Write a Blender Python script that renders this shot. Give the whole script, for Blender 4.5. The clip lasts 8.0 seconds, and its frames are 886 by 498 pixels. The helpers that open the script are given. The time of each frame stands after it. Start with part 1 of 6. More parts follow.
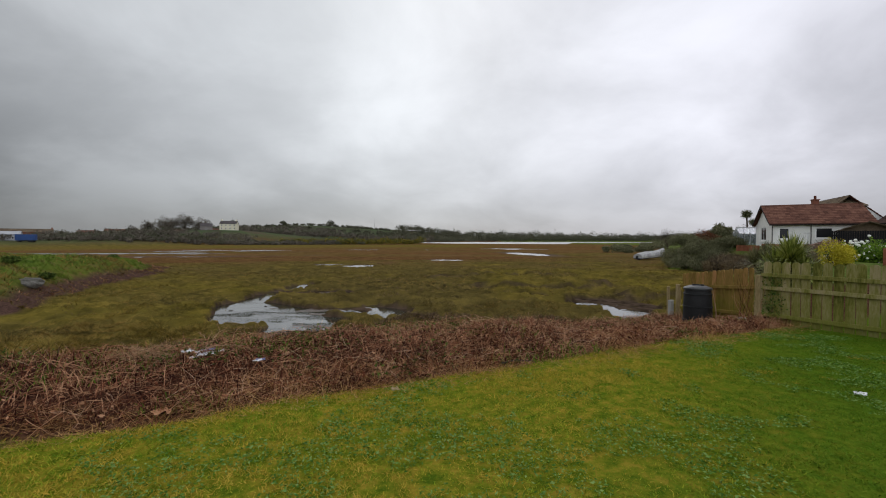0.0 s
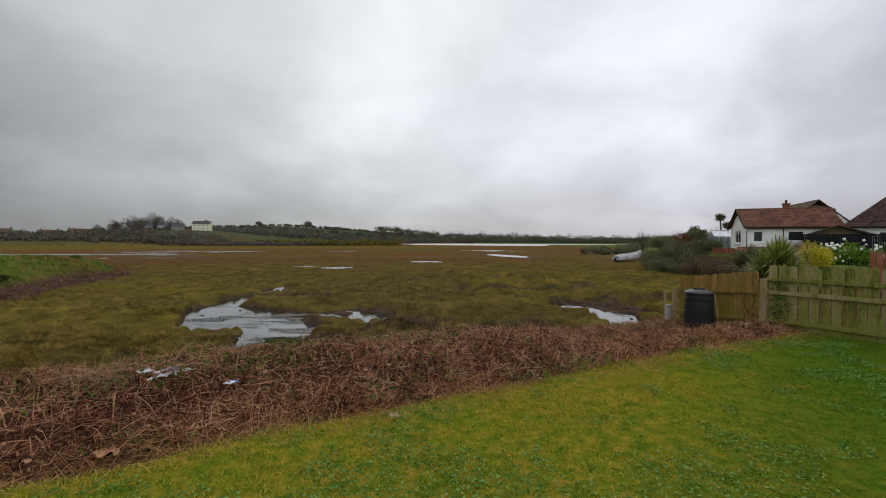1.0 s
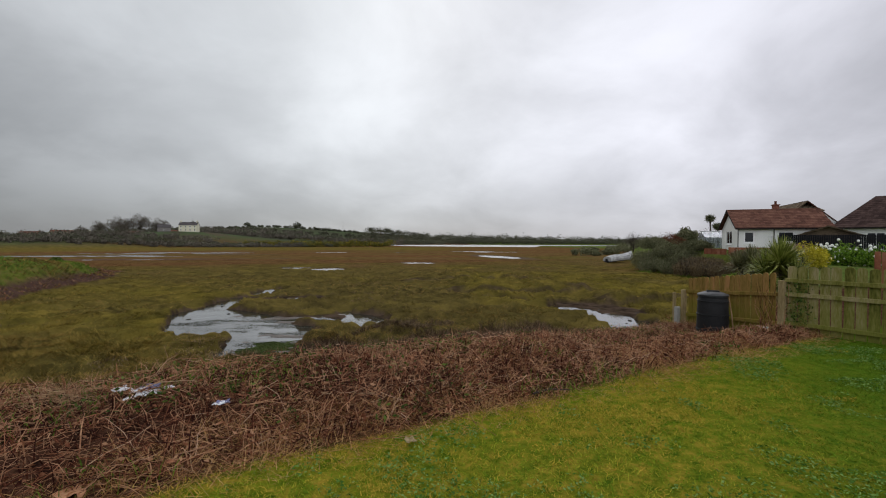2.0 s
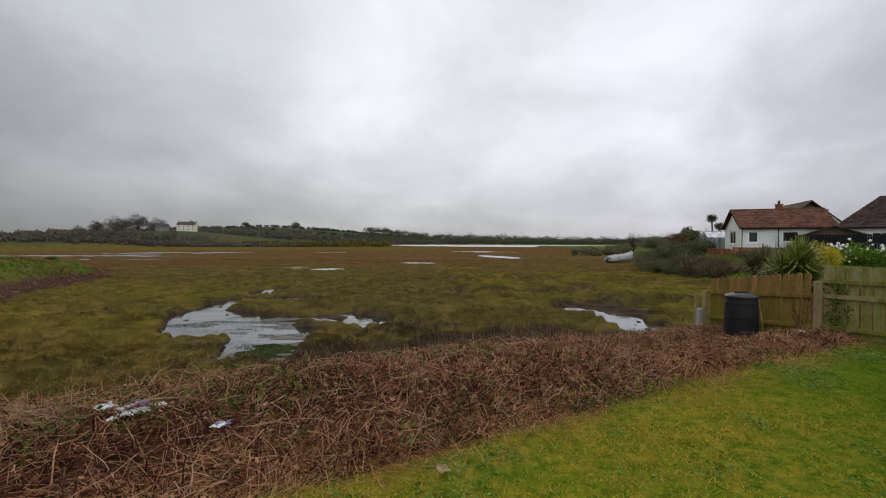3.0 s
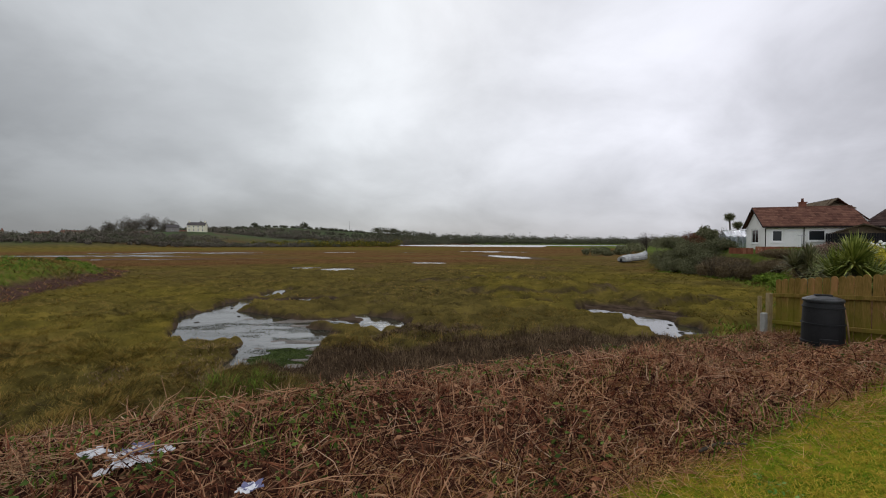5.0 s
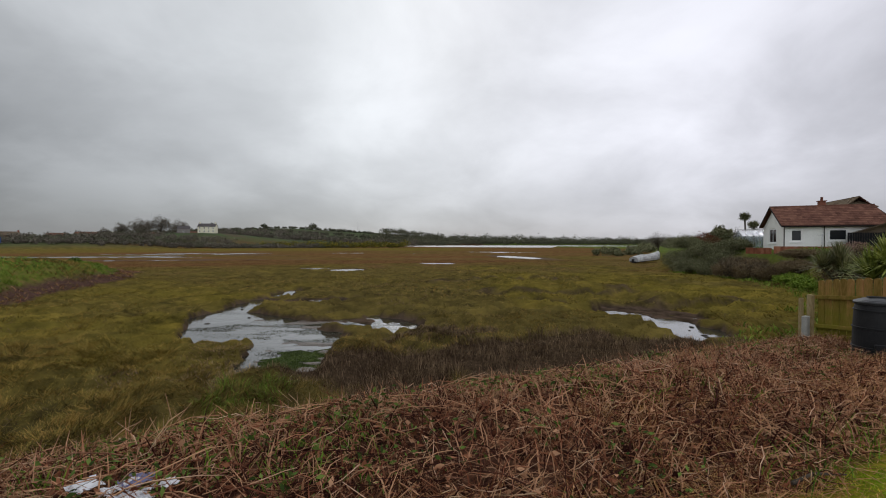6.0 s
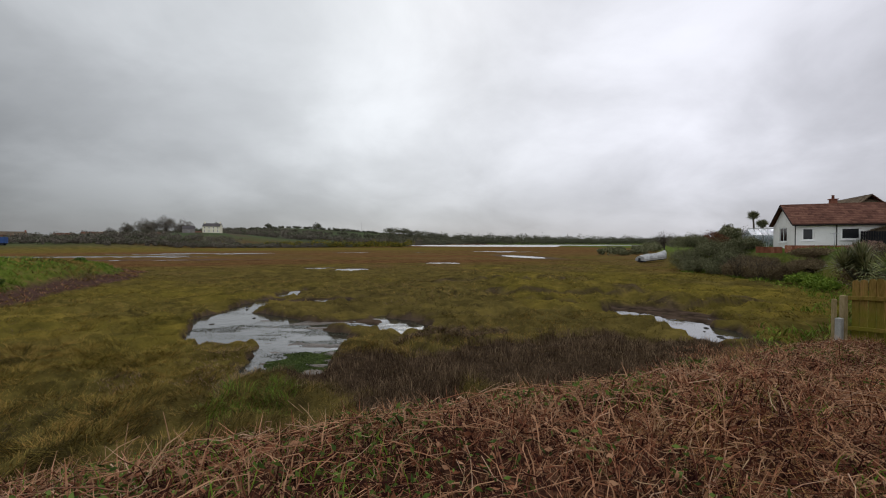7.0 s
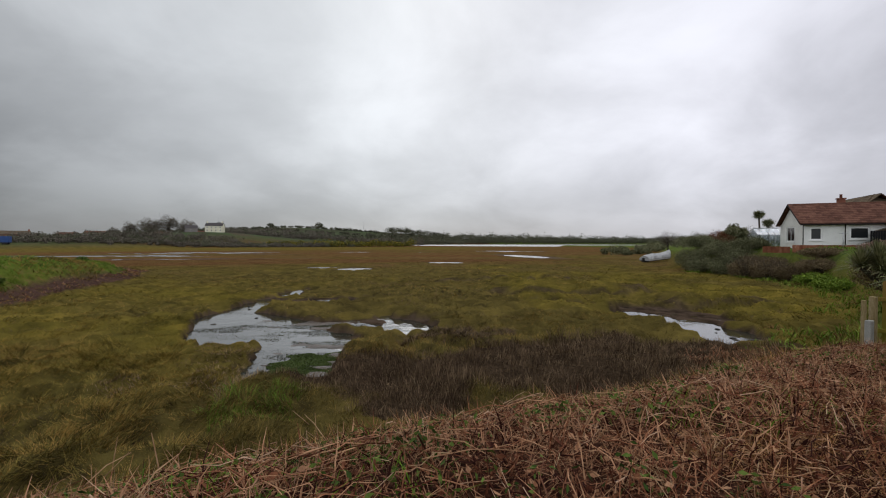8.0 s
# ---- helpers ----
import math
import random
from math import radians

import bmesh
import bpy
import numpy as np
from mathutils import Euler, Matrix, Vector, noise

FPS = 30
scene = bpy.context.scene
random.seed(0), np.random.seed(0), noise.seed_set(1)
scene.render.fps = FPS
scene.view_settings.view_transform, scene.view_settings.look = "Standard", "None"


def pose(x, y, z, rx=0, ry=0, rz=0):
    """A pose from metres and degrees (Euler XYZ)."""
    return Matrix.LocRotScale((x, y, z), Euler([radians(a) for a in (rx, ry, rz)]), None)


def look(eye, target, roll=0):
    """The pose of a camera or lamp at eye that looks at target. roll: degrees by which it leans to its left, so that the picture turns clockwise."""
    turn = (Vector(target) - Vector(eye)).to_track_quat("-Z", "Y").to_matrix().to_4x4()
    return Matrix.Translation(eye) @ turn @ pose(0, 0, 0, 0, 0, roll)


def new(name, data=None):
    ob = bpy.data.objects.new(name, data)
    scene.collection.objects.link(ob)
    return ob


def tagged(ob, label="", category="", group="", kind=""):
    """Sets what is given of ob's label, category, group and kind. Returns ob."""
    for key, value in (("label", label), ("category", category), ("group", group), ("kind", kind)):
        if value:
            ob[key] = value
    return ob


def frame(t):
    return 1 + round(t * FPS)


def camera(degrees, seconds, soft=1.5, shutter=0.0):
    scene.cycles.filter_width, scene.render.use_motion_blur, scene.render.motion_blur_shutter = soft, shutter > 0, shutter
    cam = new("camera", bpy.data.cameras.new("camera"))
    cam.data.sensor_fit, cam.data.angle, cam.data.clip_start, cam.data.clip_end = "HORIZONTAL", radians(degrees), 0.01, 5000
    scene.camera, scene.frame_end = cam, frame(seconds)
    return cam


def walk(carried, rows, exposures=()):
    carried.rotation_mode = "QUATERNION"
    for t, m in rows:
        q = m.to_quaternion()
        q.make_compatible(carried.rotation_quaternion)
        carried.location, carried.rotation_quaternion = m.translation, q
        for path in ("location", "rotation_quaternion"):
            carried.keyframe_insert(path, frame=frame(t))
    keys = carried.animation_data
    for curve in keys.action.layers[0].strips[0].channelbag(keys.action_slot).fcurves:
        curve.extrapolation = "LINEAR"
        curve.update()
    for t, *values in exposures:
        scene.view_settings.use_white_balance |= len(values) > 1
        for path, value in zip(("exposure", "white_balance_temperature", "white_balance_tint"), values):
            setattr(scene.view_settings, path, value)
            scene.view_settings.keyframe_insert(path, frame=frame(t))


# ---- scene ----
cam = camera(93.0, 8.0, soft=1.05)
METRES, EYE, TILT, LEAN, TURN = 4.0, 1.6, -1.25, 0.0, 0.0
ROWS = [
    (0.0, 0.0, 0.0, 0.0, 0.0, 0.0, -0.0),
    (0.5, -0.0279, 0.0766, 0.0024, -1.57, 0.16, -0.12),
    (1.0, -0.064, 0.1545, 0.0025, -2.85, 0.21, -0.16),
    (1.5, -0.0939, 0.2144, 0.0021, -3.78, 0.38, -0.03),
    (3.0, -0.179, 0.4017, -0.0055, -4.36, 0.37, -0.13),
    (3.5, -0.2119, 0.4589, -0.0086, -4.27, 0.41, -0.17),
    (4.0, -0.2474, 0.5215, -0.0103, -4.11, 0.42, -0.05),
    (4.5, -0.2743, 0.5734, -0.0125, -3.85, 0.36, -0.07),
    (6.0, -0.3503, 0.7324, -0.0213, -2.27, 0.48, 0.01),
    (6.5, -0.3723, 0.7748, -0.0221, -2.0, 0.48, 0.02),
    (7.0, -0.3929, 0.8201, -0.0232, -1.77, 0.41, 0.07),
    (7.5, -0.4086, 0.8607, -0.0278, -1.64, 0.28, 0.09),
    (8.0, -0.4271, 0.9021, -0.0277, -1.51, 0.36, 0.01),
]
walk(cam, [(t, pose(0, 0, EYE, TILT, LEAN, TURN) @ pose(METRES * x, METRES * y, METRES * z, 90 + pitch, roll, yaw)) for t, x, y, z, yaw, pitch, roll in ROWS])

# ---- sky and light ----
SUN_AZ, SUN_EL = 2.0, 34.0
world = bpy.data.worlds.new("overcast_sky")
scene.world = world
world.use_nodes = True
wn, wl = world.node_tree.nodes, world.node_tree.links
wn.clear()


def wnode(kind, **values):
    n = wn.new(kind)
    for k, v in values.items():
        n.inputs[k].default_value = v
    return n


def wmath(op, a, b=0.0, c=None):
    n = wn.new("ShaderNodeMath")
    n.operation = op
    for i, v in enumerate((a, b) if c is None else (a, b, c)):
        if isinstance(v, (int, float)):
            n.inputs[i].default_value = v
        else:
            wl.new(v, n.inputs[i])
    return n.outputs[0]


def wrange(v, a, b, c, d):
    n = wn.new("ShaderNodeMapRange")
    n.interpolation_type = "SMOOTHSTEP"
    wl.new(v, n.inputs[0])
    for i, k in enumerate((a, b, c, d)):
        n.inputs[i + 1].default_value = k
    return n.outputs[0]


tc = wn.new("ShaderNodeTexCoord")
sep = wn.new("ShaderNodeSeparateXYZ")
wl.new(tc.outputs["Generated"], sep.inputs[0])
wx, wy, wz = sep.outputs
# the cloud deck is a flat sheet overhead: its texture crowds together towards the horizon
up = wmath("ADD", wmath("MAXIMUM", wz, 0.0), 0.42)
flat = wn.new("ShaderNodeCombineXYZ")
wl.new(wmath("DIVIDE", wx, up), flat.inputs[0])
wl.new(wmath("DIVIDE", wy, up), flat.inputs[1])


def cloud(scale, detail, rough, distort, seed):
    n = wnode("ShaderNodeTexNoise", Scale=scale, Detail=detail, Roughness=rough, Distortion=distort)
    m = wn.new("ShaderNodeMapping")
    m.inputs["Location"].default_value = seed
    wl.new(flat.outputs[0], m.inputs[0])
    wl.new(m.outputs[0], n.inputs["Vector"])
    return n.outputs["Fac"]


big = cloud(0.8, 3.0, 0.5, 0.2, (3.7, 1.9, 0.0))
fine = cloud(2.1, 6.0, 0.55, 0.25, (8.1, 4.3, 2.0))
clouds = wmath("ADD", wmath("MULTIPLY", big, 0.6), wmath("MULTIPLY", fine, 0.4))
clouds = wrange(clouds, 0.36, 0.64, 0.0, 1.0)
# the veiled sun makes a broad bright zone
sd = (math.sin(radians(SUN_AZ)) * math.cos(radians(20)), math.cos(radians(SUN_AZ)) * math.cos(radians(20)), math.sin(radians(20)))
dot = wmath("ADD", wmath("ADD", wmath("MULTIPLY", wx, sd[0]), wmath("MULTIPLY", wy, sd[1])), wmath("MULTIPLY", wz, sd[2]))
glow = wrange(dot, 0.62, 1.0, 0.0, 1.0)
low = wrange(wz, -0.02, 0.24, 0.0, 1.0)
zen = wrange(wz, 0.55, 1.0, 0.0, 1.0)
level = wmath("ADD", wmath("MULTIPLY_ADD", clouds, 0.30, 0.36), wmath("MULTIPLY", glow, 0.30))
level = wmath("MULTIPLY", level, wmath("MULTIPLY_ADD", low, 0.34, 0.62))
level = wmath("MULTIPLY", level, wmath("MULTIPLY_ADD", wx, 0.21, 1.02))
# a darker bank of cloud lies low over the land
left_low = wmath("MULTIPLY", wrange(wx, -0.75, 0.0, 1.0, 0.0), wrange(wz, 0.0, 0.30, 1.0, 0.0))
level = wmath("MULTIPLY", level, wmath("MULTIPLY_ADD", left_low, -0.30, 1.0))
right_low = wmath("MULTIPLY", wrange(wx, 0.38, 0.72, 0.0, 1.0), wrange(wz, 0.0, 0.34, 1.0, 0.0))
level = wmath("MULTIPLY", level, wmath("MULTIPLY_ADD", right_low, 0.34, 1.0))
mid_low = wmath("MULTIPLY", wmath("MULTIPLY", wrange(wx, -0.1, 0.2, 0.0, 1.0), wrange(wx, 0.32, 0.55, 1.0, 0.0)), wrange(wz, 0.0, 0.26, 1.0, 0.0))
level = wmath("MULTIPLY", level, wmath("MULTIPLY_ADD", mid_low, -0.17, 1.0))
# the deck is thinner and lighter away from the sea
level = wmath("ADD", level, wrange(wy, -0.9, 0.2, 0.62, 0.0))
level = wmath("ADD", level, wmath("MULTIPLY", zen, 0.35))
tint = wn.new("ShaderNodeMix")
tint.data_type = "RGBA"
wl.new(wrange(wx, -0.3, 0.75, 0.0, 1.0), tint.inputs["Factor"])
tint.inputs["A"].default_value = (0.945, 0.985, 1.03, 1)
tint.inputs["B"].default_value = (0.97, 0.975, 1.07, 1)
nishita = wn.new("ShaderNodeTexSky")
nishita.sky_type, nishita.sun_disc = "NISHITA", False
nishita.sun_elevation, nishita.sun_rotation = radians(SUN_EL), radians(SUN_AZ)
bg_cloud, bg_blue = wn.new("ShaderNodeBackground"), wn.new("ShaderNodeBackground")
wl.new(tint.outputs["Result"], bg_cloud.inputs["Color"])
wl.new(level, bg_cloud.inputs["Strength"])
wl.new(nishita.outputs[0], bg_blue.inputs["Color"])
bg_blue.inputs["Strength"].default_value = 0.004
both = wn.new("ShaderNodeAddShader")
wl.new(bg_cloud.outputs[0], both.inputs[0])
wl.new(bg_blue.outputs[0], both.inputs[1])
wout = wn.new("ShaderNodeOutputWorld")
wl.new(both.outputs[0], wout.inputs[0])

sun = new("sun", bpy.data.lights.new("sun", "SUN"))
sun.data.energy, sun.data.angle, sun.data.color = 0.6, radians(45), (1.0, 0.98, 0.94)
sun.matrix_world = look((0, 0, 60), (-60 * math.sin(radians(SUN_AZ)), -60 * math.cos(radians(SUN_AZ)), 60 - 60 * math.tan(radians(SUN_EL))))

# ---- materials ----


def material(name, colours, scale=3.0, rough=0.85, bump=0.3, fine=40.0, island=0.0, metal=0.0, spec=0.04, world_space=True, piece=0.0, stretch=(1, 1, 1)):
    """Colours run over two sizes of noise; island and piece vary brightness from leaf to leaf or from piece to piece."""
    m = bpy.data.materials.new(name)
    m.use_nodes = True
    n, l = m.node_tree.nodes, m.node_tree.links
    b = n["Principled BSDF"]
    b.inputs["Roughness"].default_value, b.inputs["Metallic"].default_value = rough, metal
    b.inputs["Specular IOR Level"].default_value = spec
    geo, tex = n.new("ShaderNodeNewGeometry"), n.new("ShaderNodeTexCoord")
    at = n.new("ShaderNodeMapping")
    at.inputs["Scale"].default_value = stretch
    l.new(geo.outputs["Position"] if world_space else tex.outputs["Object"], at.inputs[0])
    n1, n2 = n.new("ShaderNodeTexNoise"), n.new("ShaderNodeTexNoise")
    for k, sc, de in ((n1, scale, 5.0), (n2, fine, 4.0)):
        k.inputs["Scale"].default_value, k.inputs["Detail"].default_value, k.inputs["Roughness"].default_value = sc, de, 0.6
        l.new(at.outputs[0], k.inputs["Vector"])
    mixed = n.new("ShaderNodeMath")
    mixed.operation = "MULTIPLY_ADD"
    l.new(n2.outputs["Fac"], mixed.inputs[0])
    mixed.inputs[1].default_value = 0.45
    sub = n.new("ShaderNodeMath")
    sub.operation = "MULTIPLY"
    l.new(n1.outputs["Fac"], sub.inputs[0])
    sub.inputs[1].default_value = 0.6
    l.new(sub.outputs[0], mixed.inputs[2])
    last = mixed.outputs[0]
    for amount, out in ((island, geo.outputs["Random Per Island"]), (piece, None)):
        if amount:
            if out is None:
                out = n.new("ShaderNodeObjectInfo").outputs["Random"]
            ad = n.new("ShaderNodeMath")
            ad.operation = "MULTIPLY_ADD"
            l.new(out, ad.inputs[0])
            ad.inputs[1].default_value = amount
            l.new(last, ad.inputs[2])
            su = n.new("ShaderNodeMath")
            su.operation = "SUBTRACT"
            l.new(ad.outputs[0], su.inputs[0])
            su.inputs[1].default_value = amount / 2
            last = su.outputs[0]
    ramp = n.new("ShaderNodeValToRGB")
    e = ramp.color_ramp.elements
    for i, c in enumerate(colours):
        p = 0.36 + 0.32 * i / max(1, len(colours) - 1)
        k = e[i] if i < 2 else e.new(p)
        k.position, k.color = p, (*c, 1)
    l.new(last, ramp.inputs[0])
    l.new(ramp.outputs[0], b.inputs["Base Color"])
    if bump:
        bp = n.new("ShaderNodeBump")
        bp.inputs["Strength"].default_value, bp.inputs["Distance"].default_value = bump, 0.02
        l.new(n2.outputs["Fac"], bp.inputs["Height"])
        l.new(bp.outputs[0], b.inputs["Normal"])
    return m


M = {}
M["lawn_blade"] = material("lawn_grass", [(0.08, 0.16, 0.008), (0.165, 0.24, 0.014), (0.29, 0.295, 0.024), (0.48, 0.31, 0.042)], 2.6, 0.8, 0, 6.5, 0.25)
M["dry_turf"] = material("yellowed_lawn_grass", [(0.24, 0.20, 0.02), (0.36, 0.26, 0.03), (0.46, 0.33, 0.05)], 3, 0.85, 0, 20, 0.3)
M["clover"] = material("clover_leaf", [(0.055, 0.13, 0.02), (0.11, 0.205, 0.038), (0.18, 0.275, 0.075)], 4, 0.85, 0, 30, 0.5)
M["marsh_blade"] = material("marsh_grass", [(0.058, 0.046, 0.018), (0.135, 0.106, 0.029), (0.215, 0.165, 0.038), (0.33, 0.195, 0.056)], 0.4, 0.9, 0, 2.6, 0.38)
# dead cordgrass brown; the same colour serves as shade in the marsh hollows
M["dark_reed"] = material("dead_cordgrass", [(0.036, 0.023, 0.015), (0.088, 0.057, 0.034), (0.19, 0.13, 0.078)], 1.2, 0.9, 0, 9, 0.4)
M["stem"] = material("dead_bramble_stem", [(0.032, 0.011, 0.008), (0.15, 0.052, 0.028), (0.285, 0.120, 0.062), (0.43, 0.24, 0.135)], 1.6, 0.85, 0, 14, 0.5)
M["straw"] = material("dry_straw", [(0.20, 0.105, 0.055), (0.34, 0.21, 0.115), (0.46, 0.32, 0.19)], 2, 0.85, 0, 14, 0.35)
M["cane"] = material("pale_dead_cane", [(0.17, 0.075, 0.045), (0.33, 0.18, 0.11), (0.50, 0.33, 0.22)], 2, 0.8, 0, 12, 0.5)
M["tan_grass"] = material("rusty_dead_grass", [(0.20, 0.09, 0.032), (0.36, 0.185, 0.068), (0.50, 0.31, 0.125)], 1.5, 0.85, 0, 12, 0.4)
M["pale_reed"] = material("bleached_cordgrass", [(0.10, 0.064, 0.038), (0.19, 0.128, 0.075), (0.31, 0.22, 0.13)], 1.0, 0.9, 0, 9, 0.4)
M["leaf"] = material("bramble_leaf", [(0.03, 0.05, 0.012), (0.065, 0.10, 0.02), (0.12, 0.165, 0.035)], 3, 0.7, 0, 20, 0.4)
M["green_blade"] = material("lush_grass", [(0.05, 0.10, 0.012), (0.10, 0.19, 0.018), (0.17, 0.26, 0.03)], 0.6, 0.65, 0, 5, 0.3)
M["shrub"] = material("dark_shrub_leaf", [(0.075, 0.08, 0.042), (0.13, 0.135, 0.07), (0.20, 0.19, 0.105)], 0.8, 0.85, 0, 6, 0.4)
M["brown_shrub"] = material("brown_winter_scrub", [(0.10, 0.07, 0.042), (0.155, 0.11, 0.065), (0.20, 0.155, 0.085)], 0.8, 0.85, 0, 6, 0.4)
M["red_shrub"] = material("russet_shrub", [(0.09, 0.035, 0.02), (0.15, 0.06, 0.03), (0.19, 0.09, 0.05)], 0.8, 0.8, 0, 6, 0.4)
M["pink"] = material("faded_pink_flower_heads", [(0.13, 0.09, 0.06), (0.24, 0.15, 0.12), (0.36, 0.23, 0.20)], 1.5, 0.8, 0, 8, 0.4)
M["gold"] = material("golden_leaf", [(0.26, 0.24, 0.02), (0.46, 0.40, 0.03), (0.60, 0.50, 0.05)], 1.5, 0.6, 0, 8, 0.35)
M["petal"] = material("white_petal", [(0.55, 0.56, 0.52), (0.72, 0.73, 0.68), (0.80, 0.80, 0.76)], 4, 0.6, 0, 20, 0.2)
# far foliage is paled and greyed, so distance haze is part of its colour
M["far_leaf"] = material("far_foliage", [(0.075, 0.078, 0.054), (0.10, 0.102, 0.066), (0.125, 0.12, 0.08)], 0.06, 0.95, 0, 0.5, 0.14)
M["far_brown"] = material("far_bare_woods", [(0.10, 0.088, 0.068), (0.128, 0.112, 0.088), (0.15, 0.135, 0.105)], 0.06, 0.95, 0, 0.5, 0.14)
M["gorse"] = material("gorse_bush", [(0.06, 0.065, 0.02), (0.11, 0.11, 0.025), (0.22, 0.17, 0.02)], 0.2, 0.8, 0, 1.0, 0.4)
M["bank_green"] = material("bank_weeds", [(0.06, 0.095, 0.014), (0.115, 0.18, 0.022), (0.19, 0.25, 0.04)], 0.5, 0.8, 0, 4, 0.35)
M["bark"] = material("tree_bark", [(0.05, 0.04, 0.03), (0.09, 0.075, 0.06)], 3, 0.9, 0.5, 20)
M["wood"] = material("weathered_fence_wood", [(0.075, 0.078, 0.018), (0.145, 0.14, 0.032), (0.215, 0.195, 0.07), (0.29, 0.24, 0.13)], 1.6, 0.88, 0.5, 11, piece=0.16, stretch=(4, 4, 0.8))
M["wood_end"] = material("reddish_fence_wood", [(0.14, 0.095, 0.022), (0.25, 0.155, 0.048), (0.37, 0.19, 0.08)], 1.4, 0.88, 0.5, 11, piece=0.2, stretch=(4, 4, 0.8))
M["post"] = material("tan_post_wood", [(0.17, 0.125, 0.055), (0.28, 0.215, 0.11), (0.38, 0.30, 0.18)], 3, 0.9, 0.5, 18, stretch=(3, 3, 0.6))
M["concrete"] = material("pale_concrete", [(0.27, 0.27, 0.25), (0.40, 0.40, 0.37)], 6, 0.9, 0.3, 60)
M["bin"] = material("black_plastic", [(0.007, 0.007, 0.008), (0.012, 0.012, 0.013), (0.02, 0.02, 0.021)], 4, 0.6, 0.1, 60, spec=0.22)
M["bin_lid"] = material("scuffed_black_plastic", [(0.010, 0.011, 0.012), (0.02, 0.021, 0.023)], 5, 0.42, 0.1, 60, spec=0.4)
M["render"] = material("white_render", [(0.60, 0.60, 0.58), (0.72, 0.72, 0.70), (0.77, 0.77, 0.75)], 0.6, 0.9, 0.2, 14)
M["tile"] = material("brown_roof_tile", [(0.075, 0.036, 0.026), (0.125, 0.058, 0.042), (0.17, 0.085, 0.06)], 0.8, 0.85, 0.5, 7, 0.25)
M["dark_tile"] = material("dark_roof_tile", [(0.035, 0.022, 0.02), (0.06, 0.037, 0.033), (0.085, 0.055, 0.048)], 0.8, 0.85, 0.5, 7, 0.25)
M["moss_tile"] = material("mossy_roof_tile", [(0.085, 0.06, 0.042), (0.12, 0.09, 0.062), (0.16, 0.12, 0.08)], 0.8, 0.9, 0.5, 7, 0.25)
M["fascia"] = material("dark_fascia_paint", [(0.012, 0.010, 0.010), (0.022, 0.018, 0.017)], 3, 0.6, 0.1, 30)
M["brick"] = material("red_brick", [(0.16, 0.065, 0.045), (0.24, 0.10, 0.07)], 3, 0.9, 0.4, 25)
M["red_wood"] = material("red_brown_timber", [(0.14, 0.05, 0.03), (0.23, 0.09, 0.05), (0.28, 0.13, 0.08)], 2, 0.85, 0.3, 14, piece=0.2)
M["upvc"] = material("white_window_frame", [(0.70, 0.70, 0.70), (0.78, 0.78, 0.77)], 3, 0.45, 0.05, 30, spec=0.5)
M["dark_fence"] = material("black_stained_fence", [(0.012, 0.012, 0.014), (0.022, 0.021, 0.023)], 2, 0.8, 0.3, 20)
M["tarp"] = material("silver_tarpaulin", [(0.20, 0.20, 0.20), (0.34, 0.34, 0.34), (0.50, 0.50, 0.50)], 1.6, 0.55, 0.6, 5)
M["hull"] = material("dark_boat_hull", [(0.02, 0.02, 0.022), (0.05, 0.05, 0.05)], 2, 0.6, 0.2, 14)
M["blue"] = material("blue_trailer_paint", [(0.03, 0.06, 0.16), (0.045, 0.085, 0.22)], 0.5, 0.5, 0.1, 6)
M["cream"] = material("cream_house_paint", [(0.58, 0.55, 0.42), (0.68, 0.65, 0.50)], 0.4, 0.9, 0.1, 5)
M["stone"] = material("grey_barn_stone", [(0.16, 0.15, 0.14), (0.25, 0.23, 0.21)], 0.5, 0.9, 0.3, 6)
M["slate"] = material("grey_slate", [(0.06, 0.055, 0.055), (0.10, 0.09, 0.09)], 0.5, 0.8, 0.3, 6)
M["shed"] = material("grey_sheet_cladding", [(0.30, 0.31, 0.33), (0.42, 0.43, 0.45)], 0.3, 0.6, 0.2, 6)
M["rock"] = material("grey_boulder", [(0.06, 0.06, 0.052), (0.13, 0.125, 0.11), (0.23, 0.22, 0.20)], 2, 0.9, 0.6, 14)
M["mudstone"] = material("wet_dark_stone", [(0.018, 0.016, 0.014), (0.05, 0.044, 0.037)], 3, 0.45, 0.5, 20, piece=0.2)
M["litter_white"] = material("dirty_white_paper", [(0.42, 0.42, 0.44), (0.66, 0.66, 0.68), (0.76, 0.76, 0.78)], 9, 0.6, 0.2, 50, piece=0.15)
M["litter_blue"] = material("blue_grey_wrapper", [(0.10, 0.10, 0.19), (0.22, 0.22, 0.33)], 9, 0.45, 0.2, 50)
M["terracotta"] = material("faded_orange_plastic", [(0.38, 0.15, 0.07), (0.50, 0.30, 0.17)], 9, 0.7, 0.2, 50)
M["weed"] = material("green_water_weed", [(0.035, 0.05, 0.014), (0.06, 0.085, 0.022), (0.09, 0.12, 0.035)], 1.5, 0.6, 0.6, 9, 0.3)
M["metal"] = material("galvanised_steel", [(0.35, 0.35, 0.36), (0.45, 0.45, 0.46)], 5, 0.45, 0.1, 30, metal=0.8)


